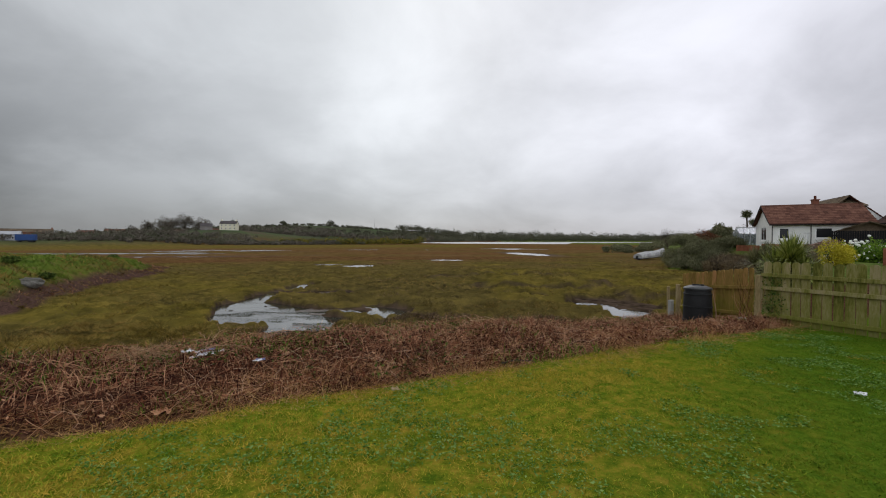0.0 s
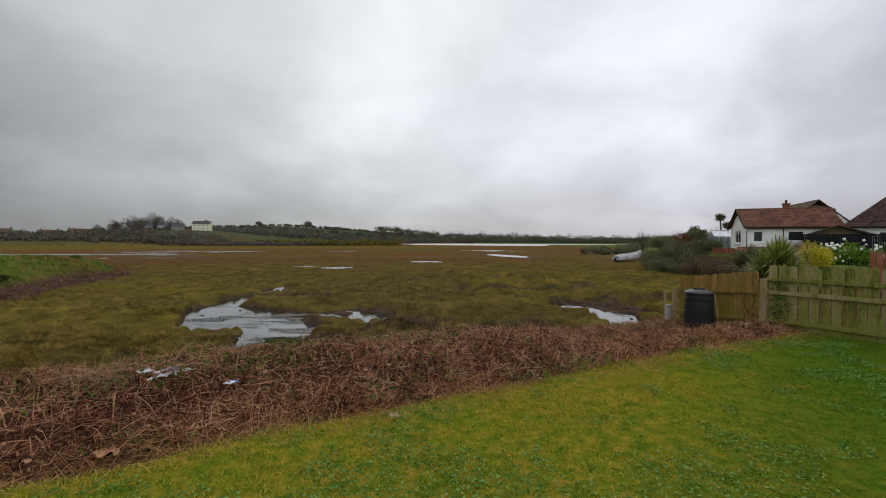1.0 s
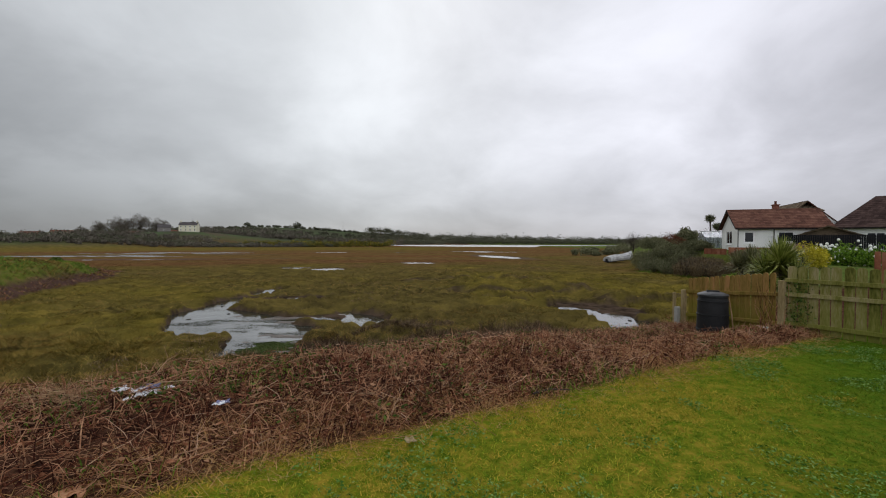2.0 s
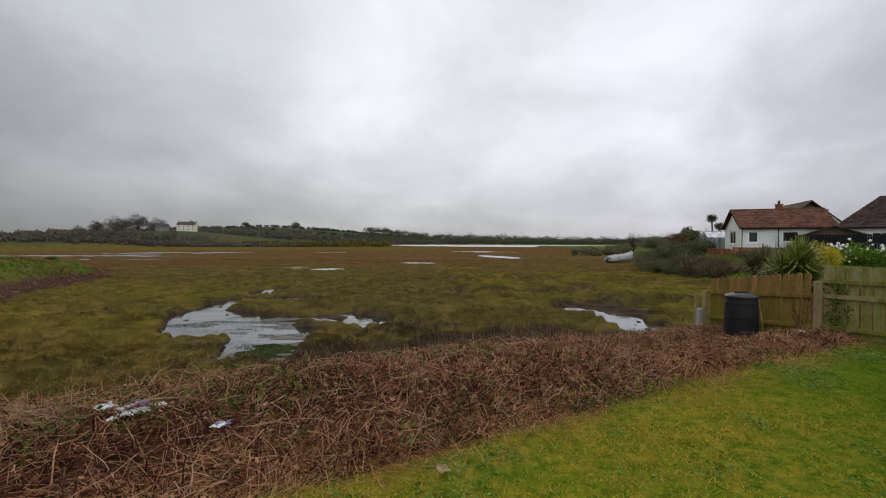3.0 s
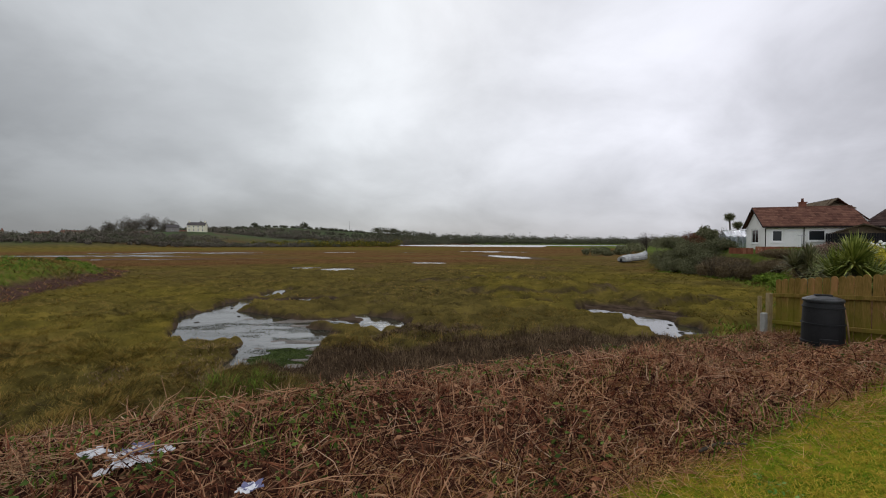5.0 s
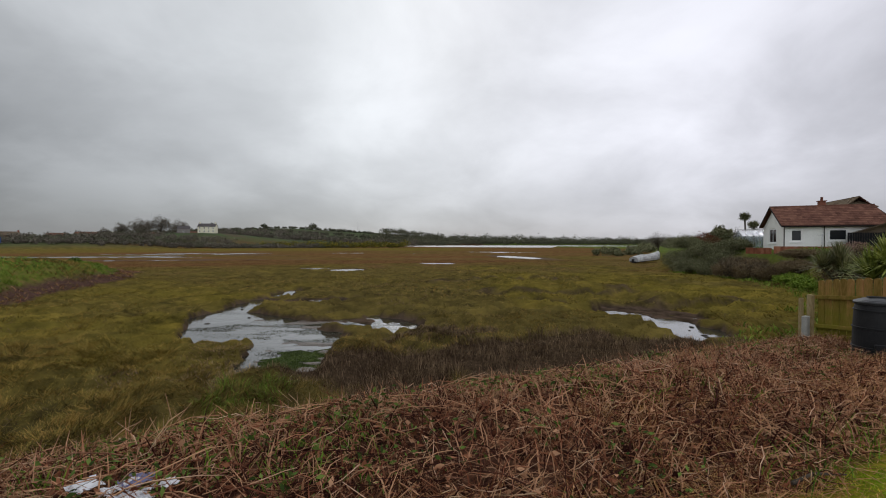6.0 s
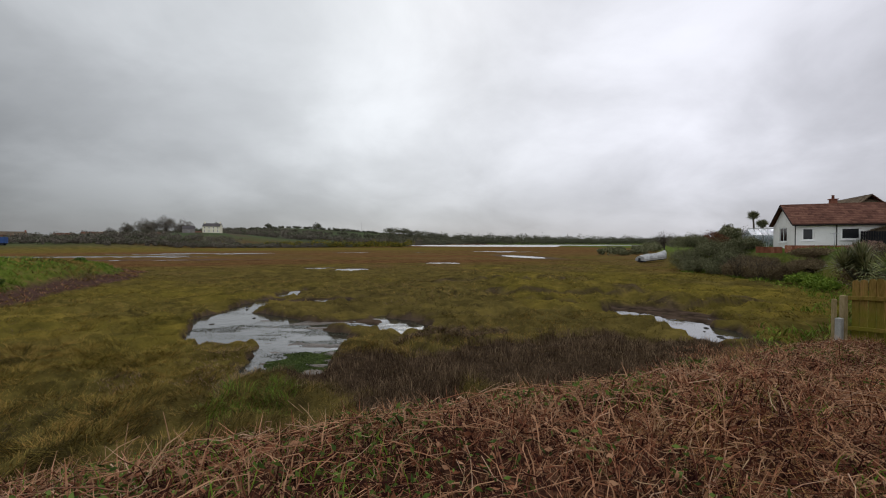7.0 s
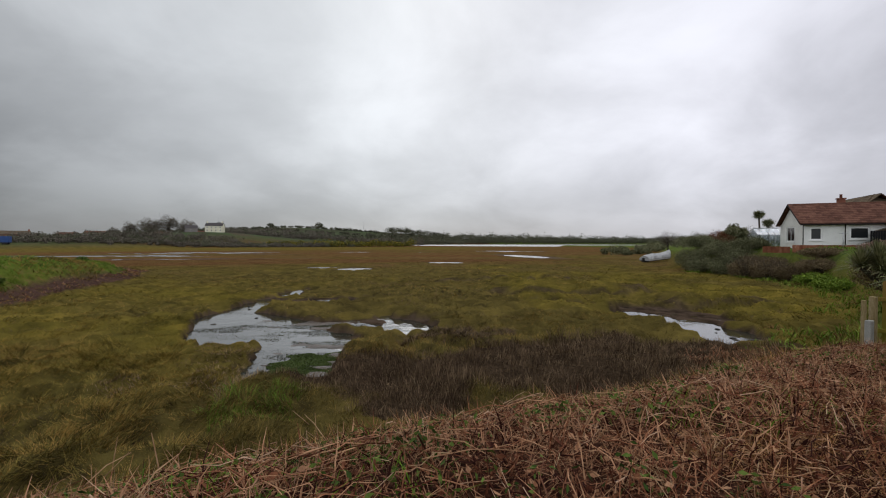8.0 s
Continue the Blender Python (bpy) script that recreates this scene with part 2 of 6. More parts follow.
def zone_colours(mat, *zones):
    """Other plants take over where the named shares of the cover are high: (share, dark, middle, light)."""
    n2, l2 = mat.node_tree.nodes, mat.node_tree.links
    bs = n2["Principled BSDF"]
    ramp = next(k for k in n2 if k.type == "VALTORGB")
    for name, *cols in zones:
        at, mx, rp = n2.new("ShaderNodeAttribute"), n2.new("ShaderNodeMix"), n2.new("ShaderNodeValToRGB")
        at.attribute_name, mx.data_type = name, "RGBA"
        e = rp.color_ramp.elements
        for i, c in enumerate(cols):
            q = e[i] if i < 2 else e.new(0.66)
            q.position, q.color = (0.38, 0.52, 0.66)[i], (*c, 1)
        l2.new(ramp.inputs[0].links[0].from_socket, rp.inputs[0])
        l2.new(bs.inputs["Base Color"].links[0].from_socket, mx.inputs["A"])
        l2.new(rp.outputs[0], mx.inputs["B"])
        l2.new(at.outputs["Fac"], mx.inputs["Factor"])
        l2.new(mx.outputs["Result"], bs.inputs["Base Color"])


LUSH = ((0.075, 0.062, 0.014), (0.155, 0.123, 0.024), (0.25, 0.185, 0.036))
OLIVE = ((0.062, 0.048, 0.017), (0.118, 0.091, 0.027), (0.18, 0.135, 0.037))
RUSSET = ((0.085, 0.045, 0.02), (0.145, 0.075, 0.032), (0.20, 0.11, 0.045))
zone_colours(M["marsh_blade"], ("olive", *OLIVE), ("russet", *RUSSET), ("lush", *LUSH))


def stain(mat, colour, z0, z1):
    """Green algae that has crept up the boards from the ground."""
    n2, l2 = mat.node_tree.nodes, mat.node_tree.links
    bs = n2["Principled BSDF"]
    was = bs.inputs["Base Color"].links[0].from_socket
    g2, sp, no, mr, mx = (n2.new(k) for k in ("ShaderNodeNewGeometry", "ShaderNodeSeparateXYZ", "ShaderNodeTexNoise", "ShaderNodeMapRange", "ShaderNodeMix"))
    l2.new(g2.outputs["Position"], sp.inputs[0])
    l2.new(g2.outputs["Position"], no.inputs["Vector"])
    no.inputs["Scale"].default_value, no.inputs["Detail"].default_value = 5.0, 5.0
    ad = n2.new("ShaderNodeMath")
    ad.operation = "MULTIPLY_ADD"
    l2.new(no.outputs["Fac"], ad.inputs[0])
    ad.inputs[1].default_value = 0.9
    l2.new(sp.outputs["Z"], ad.inputs[2])
    l2.new(ad.outputs[0], mr.inputs[0])
    for i, v in enumerate((z0 + 0.45, z1 + 0.45, 0.85, 0.0)):
        mr.inputs[i + 1].default_value = v
    mx.data_type = "RGBA"
    l2.new(mr.outputs[0], mx.inputs["Factor"])
    l2.new(was, mx.inputs["A"])
    mx.inputs["B"].default_value = (*colour, 1)
    l2.new(mx.outputs["Result"], bs.inputs["Base Color"])


stain(M["wood_end"], (0.17, 0.165, 0.02), -0.1, 0.62)
stain(M["wood"], (0.15, 0.155, 0.03), -0.1, 0.55)

# the lawn turns a deeper, darker green away from the open edge
ln, ll = M["lawn_blade"].node_tree.nodes, M["lawn_blade"].node_tree.links
lg, ls, lm, lx = (ln.new(k) for k in ("ShaderNodeNewGeometry", "ShaderNodeSeparateXYZ", "ShaderNodeMapRange", "ShaderNodeMix"))
ll.new(lg.outputs["Position"], ls.inputs[0])
lnz = ln.new("ShaderNodeTexNoise")
lnz.inputs["Scale"].default_value, lnz.inputs["Detail"].default_value = 1.3, 4.0
ll.new(lg.outputs["Position"], lnz.inputs["Vector"])
lma = ln.new("ShaderNodeMath")
lma.operation = "MULTIPLY_ADD"
ll.new(lnz.outputs["Fac"], lma.inputs[0])
lma.inputs[1].default_value = 5.0
lsub = ln.new("ShaderNodeMath")
lsub.operation = "SUBTRACT"
ldot = ln.new("ShaderNodeVectorMath")
ldot.operation = "DOT_PRODUCT"
ll.new(lg.outputs["Position"], ldot.inputs[0])
ldot.inputs[1].default_value = (1.354, -0.824, 0)
ll.new(ldot.outputs["Value"], lsub.inputs[0])
lsub.inputs[1].default_value = -1.5
ll.new(lsub.outputs[0], lma.inputs[2])
ll.new(lma.outputs[0], lm.inputs[0])
for i, v in enumerate((2.6, 6.0, 0.0, 0.86)):
    lm.inputs[i + 1].default_value = v
lx.data_type = "RGBA"
lb = ln["Principled BSDF"].inputs["Base Color"]
ll.new(lm.outputs[0], lx.inputs["Factor"])
ll.new(lb.links[0].from_socket, lx.inputs["A"])
lx.inputs["B"].default_value = (0.063, 0.14, 0.009, 1)
ll.new(lx.outputs["Result"], lb)

glass = bpy.data.materials.new("window_glass")
glass.use_nodes = True
gb = glass.node_tree.nodes["Principled BSDF"]
gb.inputs["Base Color"].default_value, gb.inputs["Roughness"].default_value = (0.02, 0.022, 0.025, 1), 0.06
gb.inputs["Specular IOR Level"].default_value = 0.25
M["glass"] = glass
clear = bpy.data.materials.new("greenhouse_glass")
clear.use_nodes = True
cb = clear.node_tree.nodes["Principled BSDF"]
cb.inputs["Base Color"].default_value, cb.inputs["Roughness"].default_value = (0.62, 0.66, 0.68, 1), 0.1
cb.inputs["Transmission Weight"].default_value, cb.inputs["IOR"].default_value = 0.9, 1.15
M["clear"] = clear

water = bpy.data.materials.new("still_marsh_water")
water.use_nodes = True
n, l = water.node_tree.nodes, water.node_tree.links
b = n["Principled BSDF"]
b.inputs["Base Color"].default_value = (0.03, 0.03, 0.025, 1)
b.inputs["Roughness"].default_value, b.inputs["IOR"].default_value = 0.05, 1.7
b.inputs["Specular IOR Level"].default_value = 0.9
geo = n.new("ShaderNodeNewGeometry")
rip = n.new("ShaderNodeTexNoise")
rip.inputs["Scale"].default_value, rip.inputs["Detail"].default_value = 2.2, 4.0
l.new(geo.outputs["Position"], rip.inputs["Vector"])
bp = n.new("ShaderNodeBump")
bp.inputs["Strength"].default_value, bp.inputs["Distance"].default_value = 0.4, 0.03
l.new(rip.outputs["Fac"], bp.inputs["Height"])
l.new(bp.outputs[0], b.inputs["Normal"])
M["water"] = water
M["ruffled"] = water.copy()
M["ruffled"].name = "ruffled_water"
next(k for k in M["ruffled"].node_tree.nodes if k.type == "BUMP").inputs["Strength"].default_value = 0.06
rb = M["ruffled"].node_tree.nodes["Principled BSDF"]
rb.inputs["Roughness"].default_value, rb.inputs["Base Color"].default_value = 0.22, (0.10, 0.095, 0.09, 1)

# ---- the lie of the land ----


def lattice(ix, iy, seed):
    h = (ix.astype(np.int64) * 374761393 + iy.astype(np.int64) * 668265263 + seed * 974711) & 0x7FFFFFFF
    h = ((h ^ (h >> 13)) * 1274126177) & 0x7FFFFFFF
    return ((h ^ (h >> 16)) & 0xFFFF) / 65535.0


def value_noise(x, y, seed=0):
    ix, iy = np.floor(x), np.floor(y)
    fx, fy = x - ix, y - iy
    fx, fy = fx * fx * (3 - 2 * fx), fy * fy * (3 - 2 * fy)
    a, b2 = lattice(ix, iy, seed), lattice(ix + 1, iy, seed)
    c, d = lattice(ix, iy + 1, seed), lattice(ix + 1, iy + 1, seed)
    return (a + (b2 - a) * fx) * (1 - fy) + (c + (d - c) * fx) * fy


def fbm(x, y, size, octaves=4, seed=0):
    """Noise from -1 to 1 whose largest lumps are size metres apart."""
    total, amp, norm = 0.0, 1.0, 0.0
    for o in range(octaves):
        total = total + amp * (2 * value_noise(x / size * 2 ** o + 17.3 * o, y / size * 2 ** o + 5.1 * o, seed + o) - 1)
        norm, amp = norm + amp, amp * 0.5
    return total / norm * 1.6


def smooth(v, a, b2):
    k = np.clip((v - a) / (b2 - a), 0, 1)
    return k * k * (3 - 2 * k)


WATER, MARSH = -2.04, -1.9
# open water and bare mud: centre, half sizes, turn in degrees
POOLS = [
    (-10.45, 20.9, 1.15, 4.9, 25), (-11.3, 26.4, 1.15, 3.2, -4), (-11.0, 32.6, 0.8, 2.6, 0), (-7.9, 20.7, 1.75, 4.5, 44), (-5.6, 15.6, 1.45, 2.5, 10), (-6.0, 18.4, 1.2, 1.6, 0),
    (-5.0, 20.9, 2.2, 0.95, -4), (-2.8, 21.0, 1.2, 2.6, 25), (-8.6, 28.0, 3.0, 0.95, 27),
    (8.15, 22.8, 1.2, 2.1, 14), (8.95, 20.3, 1.25, 2.0, -5), (8.95, 18.4, 1.15, 1.25, 0),
    (-16.6, 60.8, 2.4, 2.2, 0), (-11.6, 57.2, 2.6, 3.6, 0), (0.3, 75.0, 3.0, 2.2, 0), (21.3, 107.0, 3.4, 12.0, 10),
    (-88.0, 112.0, 30.0, 8.0, 20), (-66.0, 142.0, 30.0, 9.0, 10), (-52.0, 128.0, 16.0, 5.0, 0), (-52.0, 90.0, 12.0, 2.6, 8), (32.0, 172.0, 13.0, 10.0, 0),
]


# bare mud left by the tide beside the pools and along the creek
MUD = [(10.0, 22.6, 1.7, 2.2, 20), (9.3, 24.7, 1.1, 0.9, 0), (6.2, 26.1, 3.0, 0.75, -28), (-3.9, 21.6, 2.6, 0.6, 0), (-9.0, 28.4, 3.2, 0.8, 20)]


def mud_field(x, y):
    best = np.full(np.shape(x), -9.0)
    wob = 0.3 * fbm(x, y, 1.4, 3, 15)
    for cx, cy, rx, ry, turn in MUD:
        c, s2 = math.cos(radians(turn)), math.sin(radians(turn))
        u, v = (x - cx) * c + (y - cy) * s2, -(x - cx) * s2 + (y - cy) * c
        best = np.maximum(best, (1 - np.sqrt((u / rx) ** 2 + (v / ry) ** 2)) * min(rx, ry) + wob)
    return best


def in_reed(x, y):
    return 1 - np.hypot((x - 1.7) / 6.0, (y - 14.6 - 0.16 * x) / 2.6) + 0.5 * fbm(x, y, 2.0, 4, 111)


def marsh_zones(x, y, far, hum):
    """Shares of fresh green, olive and russet growth over the marsh."""
    patch = fbm(x, y, 5.0, 4, 251)
    band = fbm(x * 0.22, y, 9.0, 4, 252)
    left = smooth(-x - 0.30 * (y - 10), 2.5, 9.0) * (1 - smooth(y, 26, 44))
    margin = smooth(far, 175, 225) * (1 - smooth(far, 300, 330)) * smooth(-x + 0.1 * y, -20, 30)
    green_shore = smooth(x - 0.18 * y, 3, 14) * (1 - smooth(far, 60, 110))
    lush = np.clip(0.75 * left + 0.55 * hum + 0.5 * green_shore + 0.65 * patch - 0.1, 0, 1) * (1 - smooth(far, 60, 95))
    lush = np.clip(lush + 0.45 * margin, 0, 1)
    russet = np.clip(smooth(y + 14 * band, 52, 84) * (0.75 + 0.7 * band - 0.5 * smooth(x, 12, 40) * (1 - smooth(y, 90, 140))), 0, 1) * (1 - margin)
    olive = np.clip((1 - left) * (0.75 + 0.8 * fbm(x, y, 8.0, 3, 253)) * (1 - 0.6 * hum), 0, 1)
    reed = smooth(in_reed(x, y), -0.15, 0.2)
    return {"lush": lush * (1 - reed), "russet": russet, "olive": olive, "reed": reed}


def pool_field(x, y):
    best = np.full(np.shape(x), -9.0)
    wob = fbm(x, y, 2.6, 4, 11) + 0.6 * fbm(x, y, 0.8, 3, 12)
    streak = 1.3 * fbm(x * 0.12, y, 5.0, 5, 13) + 0.7 * fbm(x, y, 9.0, 3, 14) - 0.62
    for cx, cy, rx, ry, turn in POOLS:
        c, s2 = math.cos(radians(turn)), math.sin(radians(turn))
        u, v = (x - cx) * c + (y - cy) * s2, -(x - cx) * s2 + (y - cy) * c
        r = np.sqrt((u / rx) ** 2 + (v / ry) ** 2)
        best = np.maximum(best, (1 - r) * min(rx, ry) + wob * min(0.38, 0.3 * min(rx, ry)) + (streak * 0.9 * min(rx, ry) if rx > 10 else 0))
    return best


def edge_s(x, y):
    """Metres past the edge of the lawn, towards the marsh."""
    return (y - 4.85 - 0.43 * x) * 0.916 + 0.10 * fbm(x, y, 1.1, 3, 5) + 0.22 * fbm(x, y, 4.0, 2, 6)


TOP_S = [-1, 0, 0.3, 1.0, 1.7, 2.3, 3.0, 4.2, 6.2]
TOP_Z = [0, 0, 0.08, 0.2, 0.27, 0.07, -0.30, -1.1, MARSH]


def bank_line(y):
    return np.interp(y, [4, 10.5, 15, 19, 23, 26, 30, 40, 48, 57, 70, 110, 200], [6.6, 6.4, 8.6, 13.5, 19.0, 23.2, 24.6, 28.7, 29.0, 29.4, 36, 56, 105])


def land(x, y):
    """Heights and the shares of each cover, for arrays of places."""
    x, y = np.asarray(x, float), np.asarray(y, float)
    s = edge_s(x, y)
    hump = np.interp(s, TOP_S, TOP_Z)
    flat_right = 1 - smooth(x, 0.4, 3.2) * smooth(s, 0, 1.0) * (1 - smooth(s, 2.2, 3.0))
    litter = smooth(s, -0.05, 0.25) * (1 - smooth(s, 3.0, 4.2))
    near = np.where(hump > 0, hump * flat_right, hump) - 0.24 * smooth(x, 1.2, 4.2) * smooth(s, 0.5, 1.5) * (1 - smooth(s, 2.6, 3.4)) - 0.06 * litter + 0.05 * litter * fbm(x, y, 0.9, 3, 8)
    far = np.hypot(x, y)
    calm = 1 - 0.85 * smooth(far, 34, 80)
    rough = MARSH - 0.09 * smooth(far, 40, 95) + calm * (0.13 * fbm(x, y, 1.5, 4, 21) + 0.10 * fbm(x, y, 7.0, 3, 22) + 0.15 * (1 - 2.2 * np.abs(fbm(x, y, 0.9, 2, 26))))
    ridge = 1 - np.abs(fbm(x, y, 3.2, 3, 24))
    hum = smooth(x, 1.0, 5.0) * smooth(y, 19, 23) * (1 - smooth(y, 44, 52)) * (1 - smooth(x, 16, 24))
    rough = rough + hum * (0.22 * smooth(ridge, 0.45, 0.95) - 0.07)
    # low banks where the creek has cut back the turf
    cut1 = smooth(y - 29.2 - 0.9 * fbm(x, y * 0.2, 3.0, 3, 27), 0, 0.45) * smooth(x, 1.5, 3.5) * (1 - smooth(x, 10, 13)) * (1 - smooth(y, 33, 46))
    cut2 = smooth(y - 24.8 - 0.12 * (x - 12) - 0.8 * fbm(x, y * 0.2, 2.5, 3, 28), 0, 0.4) * smooth(x, 10.2, 11.5) * (1 - smooth(x, 15, 18)) * (1 - smooth(y, 27, 36))
    cut3 = smooth(y - 38.0 - 1.2 * fbm(x, y * 0.2, 4.0, 3, 29), 0, 0.6) * smooth(x, -2, 1) * (1 - smooth(x, 8, 12)) * (1 - smooth(y, 42, 52))
    rough = rough + 0.34 * cut1 + 0.30 * cut2 + 0.26 * cut3
    rough = np.maximum(rough, WATER + 0.03 + 0.02 * fbm(x, y, 0.7, 2, 34))
    scarp = np.maximum(np.maximum(4 * cut1 * (1 - cut1) * (y < 31.5), 4 * cut2 * (1 - cut2) * (y < 27)), 4 * cut3 * (1 - cut3) * (y < 40))
    z = np.where(s < 6.2, np.maximum(near, np.where(s > 3.2, rough, -9)), rough)
    pf = pool_field(x, y)
    wet = smooth(pf, -0.02, 0.12) * smooth(s, 4.5, 6.0)
    z = z * (1 - wet) + (WATER - 0.06 + 0.05 * fbm(x, y, 0.8, 3, 31) + 0.028 * smooth(x, -10.5, -8.0) * (1 - smooth(x, -4.5, -3.5)) * (1 + 1.5 * fbm(x * 0.3, y * 0.9, 0.45, 3, 33))) * wet
    mud = smooth(mud_field(x, y), -0.05, 0.12) * (1 - wet)
    z = z * (1 - mud) + (WATER + 0.025 + 0.035 * fbm(x, y, 0.5, 3, 35)) * mud
    # the green bank of spoil across the marsh
    d2 = (-22.6 - (y - 26) * 0.40 - x) + 1.2 * fbm(x, y, 7, 3, 41)
    mound = smooth(d2, 0, 4.2) * (1 - smooth(y, 44, 55)) * smooth(y, 2, 14)
    z = z + mound * (1.72 + 0.4 * fbm(x, y, 5, 3, 42))
    # the gardens on the higher shore
    d = x - bank_line(y) + 0.5 * fbm(x, y, 4, 3, 51)
    top = np.interp(y, [4, 10, 18, 28, 38, 60, 85, 140], [0.0, -0.25, 0.3, 0.6, 0.95, 0.9, -0.2, -0.9])
    shore = smooth(d, 0, 3.6) * smooth(y, -4, 9)
    z = np.where(shore > 0, np.maximum(z, MARSH + (top - MARSH) * shore + 0.1 * shore * fbm(x, y, 3, 3, 52) * smooth(d, 0, 1)), z)
    # the estuary and the hills round it
    lake = smooth(1 - np.hypot((x - 135) / 185, (y - 560) / 205) + 0.05 * fbm(x, y, 120, 3, 61), 0.0, 0.03)
    z = z * (1 - lake) + (WATER - 0.5) * lake
    rise = smooth(far + 1.2 * np.clip(-x - 140, 0, 110), 318, 430) * smooth(-x + 0.02 * y, 20, 130) + smooth(far, 780, 900)
    rise = np.clip(rise, 0, 1) * (1 - lake)
    hill = 25 * np.exp(-((x + 275) / 165) ** 2 - ((y - 800) / 260) ** 2) + 15 * np.exp(-((x + 60) / 170) ** 2 - ((y - 900) / 200) ** 2)
    hill = hill + 9 * np.exp(-((x - 330) / 240) ** 2 - ((y - 1250) / 260) ** 2) + 5 * np.exp(-((x + 420) / 220) ** 2 - ((y - 480) / 200) ** 2) + 6.6 * np.exp(-((x + 190) / 60) ** 2 - ((y - 365) / 70) ** 2)
    z = z + rise * (3.0 + hill + 1.5 * fbm(x, y, 160, 3, 71)) + smooth(far, 1500, 2800) * 6
    return {
        "z": z, "s": s, "lawn": 1 - smooth(s, -0.06, 0.14), "litter": litter, "wet": np.maximum(wet, lake), "thatch": 1 - smooth(far, 40, 85), "flats": 0.8 * smooth(pf, -3.2, -0.2) * smooth(far, 75, 90) * (1 - rise), **marsh_zones(x, y, far, hum), "bare": np.maximum(np.maximum(np.maximum(wet, mud), lake), np.maximum(0.75 * scarp, smooth(pf, -0.03, 0.05) * smooth(s, 4.5, 6.0))), "mound": mound,
        "shore": shore, "rise": rise, "hum": hum, "pf": pf, "d": d,
    }


def ground_at(x, y):
    return float(land(np.array([x]), np.array([y]))["z"][0])


def mesh_object(name, verts, faces, mat, parent=None, label=""):
    """One mesh from arrays: faces all of one size."""
    me = bpy.data.meshes.new(name)
    verts, faces = np.asarray(verts, np.float32), np.asarray(faces, np.int32)
    k = faces.shape[1]
    me.vertices.add(len(verts))
    me.vertices.foreach_set("co", verts.ravel())
    me.loops.add(faces.size)
    me.loops.foreach_set("vertex_index", faces.ravel())
    me.polygons.add(len(faces))
    me.polygons.foreach_set("loop_start", np.arange(0, faces.size, k, dtype=np.int32))
    me.update(calc_edges=True)
    me.validate()
    me.materials.append(mat)
    ob = new(name, me)
    if parent:
        ob.parent = parent
    if label:
        ob["label"] = label
    return ob


# the ground: one sheet in rings that widen towards the horizon
az = np.radians(np.concatenate([np.arange(-62, 62, 0.36), np.arange(62, 298, 4.0)]))
rad = np.concatenate([[0.02], np.geomspace(0.6, 13, 220), np.geomspace(13.1, 32, 190), np.geomspace(32.3, 90, 110), np.geomspace(91, 4200, 190)])
CX, CY = -0.8, 0.6
A, R = np.meshgrid(az, rad)
GX, GY = CX + R * np.sin(A), CY + R * np.cos(A)
L = land(GX.ravel(), GY.ravel())
gv = np.stack([GX.ravel(), GY.ravel(), L["z"]], 1)
na, nr = len(az), len(rad)
ii, jj = np.meshgrid(np.arange(nr - 1), np.arange(na), indexing="ij")
k0, k1 = ii * na + jj, ii * na + (jj + 1) % na
gf = np.stack([k0, k1, k1 + na, k0 + na], -1).reshape(-1, 4)[:, ::-1]

gm = bpy.data.materials.new("ground_cover")
gm.use_nodes = True
n, l = gm.node_tree.nodes, gm.node_tree.links
b = n["Principled BSDF"]
b.inputs["Specular IOR Level"].default_value = 0.0
geo = n.new("ShaderNodeNewGeometry")


def gnoise(scale, detail=5.0, rough=0.6):
    k = n.new("ShaderNodeTexNoise")
    k.inputs["Scale"].default_value, k.inputs["Detail"].default_value, k.inputs["Roughness"].default_value = scale, detail, rough
    l.new(geo.outputs["Position"], k.inputs["Vector"])
    return k.outputs["Fac"]


def gramp(fac, *stops):
    k = n.new("ShaderNodeValToRGB")
    e = k.color_ramp.elements
    for i, (p, c) in enumerate(stops):
        q = e[i] if i < 2 else e.new(p)
        q.position, q.color = p, (*c, 1)
    l.new(fac, k.inputs[0])
    return k.outputs[0]


def gmix(fac, a, c):
    k = n.new("ShaderNodeMix")
    k.data_type = "RGBA"
    l.new(fac, k.inputs["Factor"])
    l.new(a, k.inputs["A"])
    l.new(c, k.inputs["B"])
    return k.outputs["Result"]


def share(name):
    k = n.new("ShaderNodeAttribute")
    k.attribute_name = name
    return k.outputs["Fac"]


g_fine, g_mid, g_big, g_huge, g_two = gnoise(14), gnoise(1.6), gnoise(0.16, 6), gnoise(0.02, 4), gnoise(0.45, 8, 0.72)
marsh_near = gramp(g_mid, (0.36, (0.035, 0.027, 0.012)), (0.48, (0.075, 0.058, 0.019)), (0.58, (0.112, 0.088, 0.026)), (0.68, (0.15, 0.105, 0.034)))
marsh_far = gramp(g_big, (0.36, (0.095, 0.08, 0.03)), (0.45, (0.125, 0.085, 0.034)), (0.54, (0.13, 0.068, 0.038)), (0.66, (0.165, 0.13, 0.042)))
cover = gmix(share("thatch"), marsh_far, marsh_near)
for key, cols in (("olive", OLIVE), ("russet", RUSSET), ("lush", LUSH)):
    cover = gmix(share(key), cover, gramp(g_two, *zip((0.36, 0.5, 0.64), [tuple(0.82 * v for v in c) for c in cols])))
cover = gmix(share("reed"), cover, gramp(g_fine, (0.36, (0.022, 0.015, 0.010)), (0.64, (0.075, 0.05, 0.03))))
cover = gmix(share("flats"), cover, gramp(g_mid, (0.36, (0.055, 0.042, 0.034)), (0.64, (0.12, 0.095, 0.075))))
